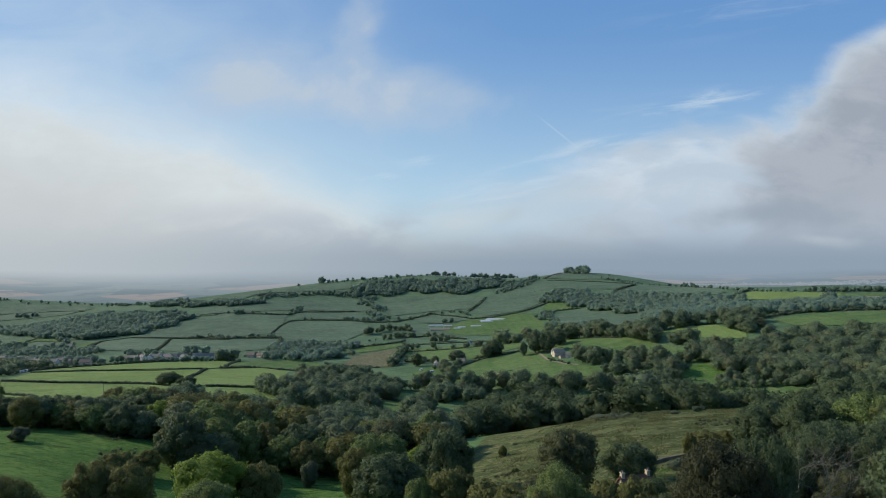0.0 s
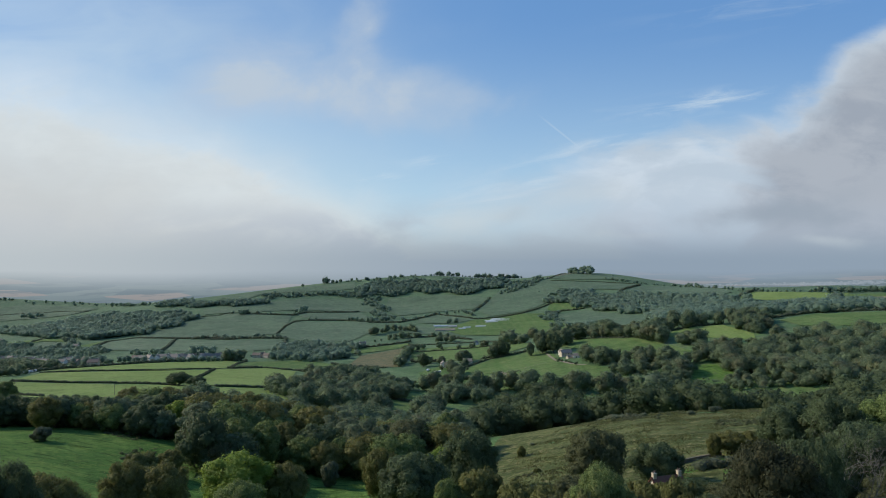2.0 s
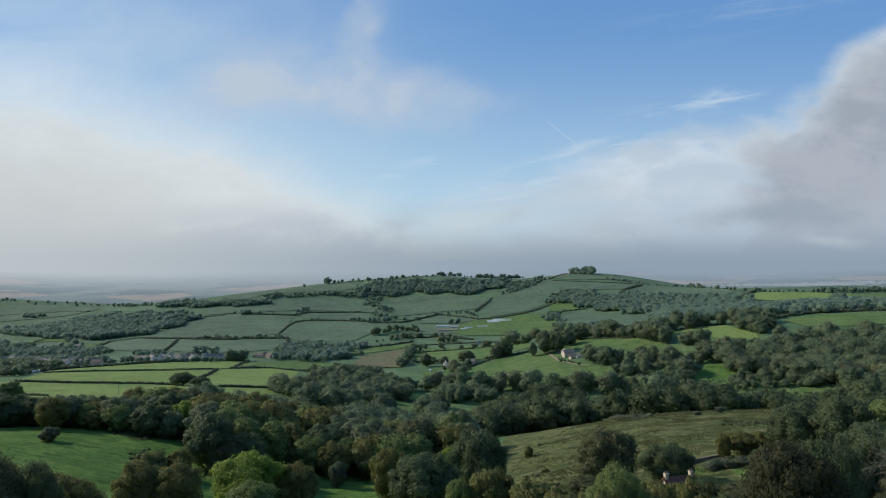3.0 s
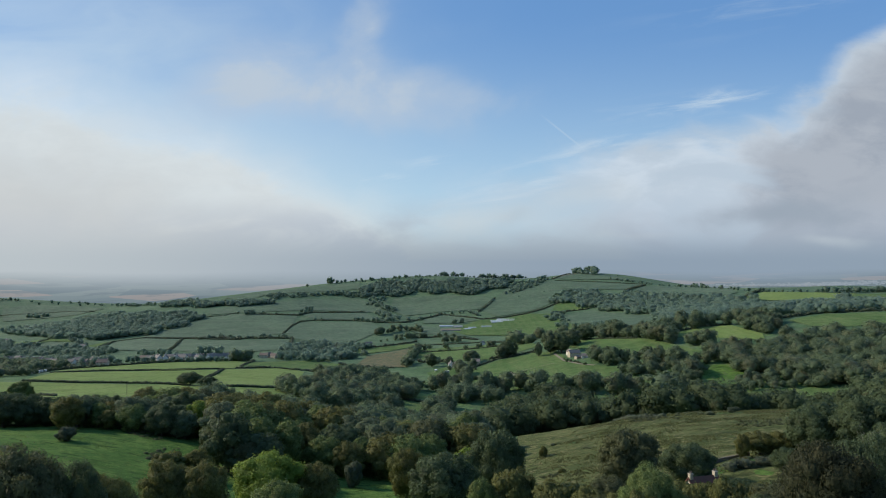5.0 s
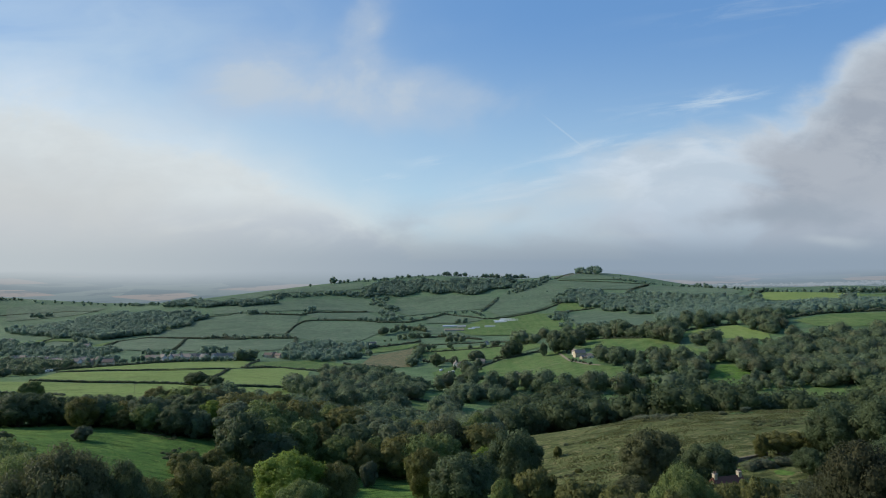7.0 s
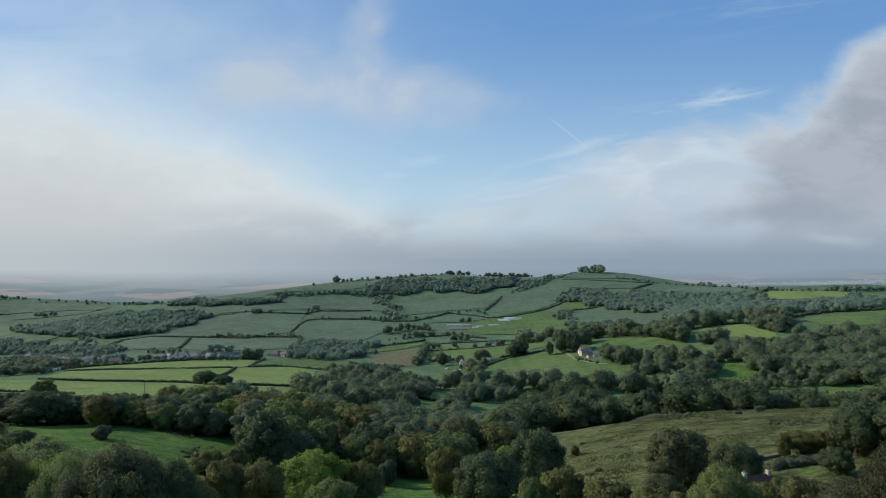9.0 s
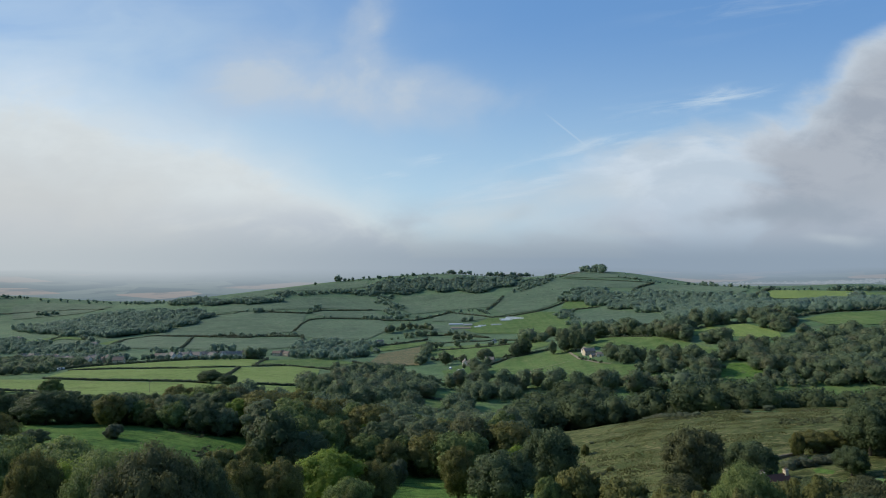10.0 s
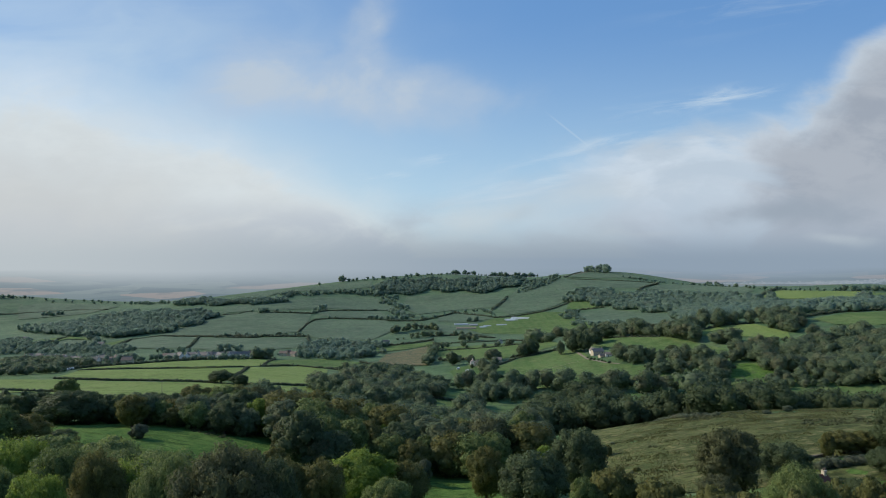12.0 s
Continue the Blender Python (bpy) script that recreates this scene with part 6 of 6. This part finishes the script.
strip([(78.7, 689.0), (103.7, 700.0), (130.7, 710.5)], 0.8, TRACK, "narrow worn path along the fence line")
strip([(351.4, 2028.5), (397.8, 2062.7), (450.5, 2119.9)], 8, TRACK, "pale worn path up the round hill")


# the bare tree on the wooded bank
def bare_tree(x, y, tall):
    rng = np.random.default_rng(9)
    ob = thing("bare_tree", x, y, height(x, y) - 0.2, 0, "bare pale dead tree with spreading branches", "tree")
    pieces = []

    def grow(p, way, length, r, depth):
        q = p + way * length
        bend = p + way * length * 0.5 + Vector(rng.normal(0, 0.09, 3)) * length
        pieces.append(tube([p, bend, q], [r, r * 0.8, r * 0.6], 5))
        if depth:
            for k in range(4 if depth > 4 else 3 if depth > 2 else 2):
                turn = Vector(rng.normal(0, 1, 3))
                turn = (turn - turn.project(way)).normalized()
                grow(q if k else bend, (way * 0.8 + turn * rng.uniform(0.5, 0.95)).normalized(), length * rng.uniform(0.60, 0.85), r * 0.58, depth - 1)

    grow(Vector((0, 0, -0.3)), Vector((0.05, 0, 1)).normalized(), tall * 0.36, 0.13, 6)
    v, f = joined(pieces)
    part("trunk", mesh_of("trunk", v, f, DEADWOOD, True), None, ob)


bare_tree(61.0, 82.0, 16.0)


# the dry-stone wall at the foot of the hillside pasture
def stone_wall(line, tall, thick, label):
    """A dry-stone wall of uneven courses; each stone its own block."""
    rng = np.random.default_rng(21)
    px, py = along(line, 0.55)
    z0 = ground_z(px, py)
    ob = thing("stone_wall", px[0], py[0], z0[0], 0, label, "wall")
    shared = []
    for k in range(5):
        bm = bmesh.new()
        vs = box(bm, -0.29, 0.29, -thick / 2, thick / 2, -0.14, 0.14)
        for v in vs:
            v.co += Vector(rng.normal(0, 0.025, 3))
        me = bpy.data.meshes.new("stone")
        bm.to_mesh(me)
        bm.free()
        me.materials.append(STONE_OLD)
        shared.append(me)
    for i, (x, y) in enumerate(zip(px, py)):
        turn = math.degrees(math.atan2(py[min(i + 1, len(py) - 1)] - py[max(i - 1, 0)], px[min(i + 1, len(px) - 1)] - px[max(i - 1, 0)]))
        for c in range(int(tall / 0.27)):
            o = part("stone", shared[rng.integers(5)], None, ob)
            o.matrix_basis = pose(x - px[0] + rng.normal(0, 0.03), y - py[0], z0[i] - z0[0] + 0.1 + c * 0.27, 0, 0, turn + rng.normal(0, 4))


STONE_OLD = plain_material("weathered_stone", (0.10, 0.09, 0.07), (0.19, 0.17, 0.135), 2.0, 0.95, 0, 0.6, 0.04)
stone_wall([(69.0, 161.4), (75.5, 163.9), (81.9, 165.5)], 1.1, 0.5, "weathered dry-stone wall below the hillside pasture")


# utility poles in the lower fields
def pole(x, y, tall):
    ob = thing("utility_pole", x, y, height(x, y) - 0.3, 20, "thin grey wooden utility pole in the pale field", "pole", "utility poles")
    bm = bmesh.new()
    bmesh.ops.create_cone(bm, cap_ends=True, segments=8, radius1=0.17, radius2=0.12, depth=tall, matrix=Matrix.Translation((0, 0, tall / 2)))
    part("post", bm, DEADWOOD, ob)
    bm = bmesh.new()
    box(bm, -1.1, 1.1, -0.07, 0.07, tall - 0.7, tall - 0.5)
    part("crossarm", bm, DEADWOOD, ob)


pole(-221.2, 450.5, 9)
pole(-306.2, 473.7, 9)
pole(-157.1, 467.9, 8)


# tussocks on the near pastures
def tussocks(poly, count, tall, materials, label, seed):
    """Grass tussocks too many to count, joined."""
    rng = np.random.default_rng(seed)
    p = np.array(poly, float)
    (x0, y0), (x1, y1) = p.min(0), p.max(0)
    px, py = rng.uniform(x0, x1, count * 3), rng.uniform(y0, y1, count * 3)
    keep = inside(px, py, poly)
    px, py = px[keep][:count], py[keep][:count]
    patch = np.sin(px * 0.21 + 2 * np.sin(py * 0.09)) + np.sin(py * 0.33 + np.sin(px * 0.13)) + rng.normal(0, 0.7, len(px))
    px, py = px[patch > -0.2], py[patch > -0.2]
    n = len(px)
    z = ground_z(px, py) + 0.12
    base = np.stack([px, py, z], 1)
    vs, fs = [], []
    for k in range(4):
        a = rng.uniform(0, 6.283, n)
        s, t = tall * rng.uniform(0.5, 1.1, n), tall * rng.uniform(0.5, 1.2, n)
        side = np.stack([np.cos(a) * s * 0.5, np.sin(a) * s * 0.5, np.zeros(n)], 1)
        tip = np.stack([np.sin(a) * s * 0.6, -np.cos(a) * s * 0.6, t], 1)
        vs.append(np.stack([base - side, base + side, base + tip], 1).reshape(-1, 3))
        fs.append((np.arange(n)[:, None] * 3 + (0, 1, 2)) + k * n * 3)
    tagged(new("grass", mesh_of("grass", np.concatenate(vs), np.concatenate(fs), materials)), label, "grass", kind="stuff")


TUFT = leaf_material("tussock_blades", (0.10, 0.118, 0.045), (0.150, 0.155, 0.065), (0.18, 0.16, 0.085), 0.2)
FRESH = leaf_material("fresh_blades", (0.104, 0.175, 0.039), (0.140, 0.205, 0.055), (0.171, 0.200, 0.072), 0.15)
tussocks([(28, 200), (48, 250), (80, 315), (130, 285), (190, 295), (130, 235), (95, 200), (84, 165), (60, 140), (36, 135)], 32000, 0.42, TUFT, "rough dry tussock grass over the hillside pasture", 5)
tussocks([(-230, 130), (-230, 222), (-90, 222), (-72, 190), (-66, 165), (-90, 140)], 18000, 0.24, FRESH, "uneven lush grass tufts over the meadow", 6)
tussocks([(-60, 178), (-46, 205), (-8, 212), (0, 180)], 4000, 0.22, FRESH, "uneven lush grass tufts in the small meadow", 7)


# vehicles and caravans parked by the farm and the lane
def caravan(x, y, turn, length, label, name="caravan"):
    ob = thing(name, x, y, height(x, y), turn, label, name, "parked caravans")
    bm = bmesh.new()
    vs = box(bm, -length / 2, length / 2, -1.05, 1.05, 0.45, 2.5)
    bmesh.ops.bevel(bm, geom=bm.edges[:], offset=0.25, segments=2, affect="EDGES")
    part("body", bm, PAINT, ob)
    for s in (-1, 1):
        bm = bmesh.new()
        box(bm, -length * 0.3, length * 0.3, s * 1.05 - 0.015, s * 1.05 + 0.015, 1.35, 2.0)
        part("window", bm, PANE, ob)
        bm = bmesh.new()
        bmesh.ops.create_cone(bm, cap_ends=True, segments=12, radius1=0.33, radius2=0.33, depth=0.2, matrix=Matrix.Translation((0, s * 0.95, 0.33)) @ Matrix.Rotation(math.pi / 2, 4, "X"))
        part("wheel", bm, RUBBER, ob)


for i, (x, y) in enumerate(((-404.2, 626.9), (-405.4, 634.2), (-401.9, 633.0), (-402.7, 639.8), (-403.5, 646.6), (3.9, 731.5), (7.9, 734.1), (-5.4, 755.1))):
    caravan(x, y, 20 + 37 * i % 70, 5.5 + i % 3 * 0.5, "white caravan parked on the grass by the lane")


# a far town below the skyline, its haze mixed into glowing colours
def town():
    m = bpy.data.materials.new("town_haze_glow")
    m.use_nodes = True
    m.node_tree.nodes.clear()
    g = Sums(m.node_tree)
    glow, out = m.node_tree.nodes.new("ShaderNodeEmission"), m.node_tree.nodes.new("ShaderNodeOutputMaterial")
    island = whim(g)[1]
    g.put(glow.inputs[0], g.mix(island, (0.23, 0.30, 0.375), (0.30, 0.36, 0.425)))
    glow.inputs[1].default_value = 0.935
    m.node_tree.links.new(glow.outputs[0], out.inputs[0])
    rng = np.random.default_rng(3)
    n = 700
    x, y = rng.normal(2080, 240, n), rng.normal(3520, 90, n)
    w, d, h = rng.uniform(5, 12, n), rng.uniform(6, 10, n), rng.uniform(3, 6, n)
    z = ground_z(x, y) + 2.5
    corners = np.array([(a, b, c) for c in (0, 1) for a, b in ((-0.5, -0.5), (0.5, -0.5), (0.5, 0.5), (-0.5, 0.5))])
    v = np.stack([x, y, z], 1)[:, None] + corners[None] * np.stack([w, d, h], 1)[:, None]
    quad = np.array([(0, 1, 5, 4), (1, 2, 6, 5), (2, 3, 7, 6), (3, 0, 4, 7), (4, 5, 6, 7)])
    f = (np.arange(n)[:, None, None] * 8 + quad[None]).reshape(-1, 4)
    tagged(new("distant_town", mesh_of("distant_town", v.reshape(-1, 3), f, m)), "pale roofs of a town lost in the haze", "town", kind="stuff")


town()
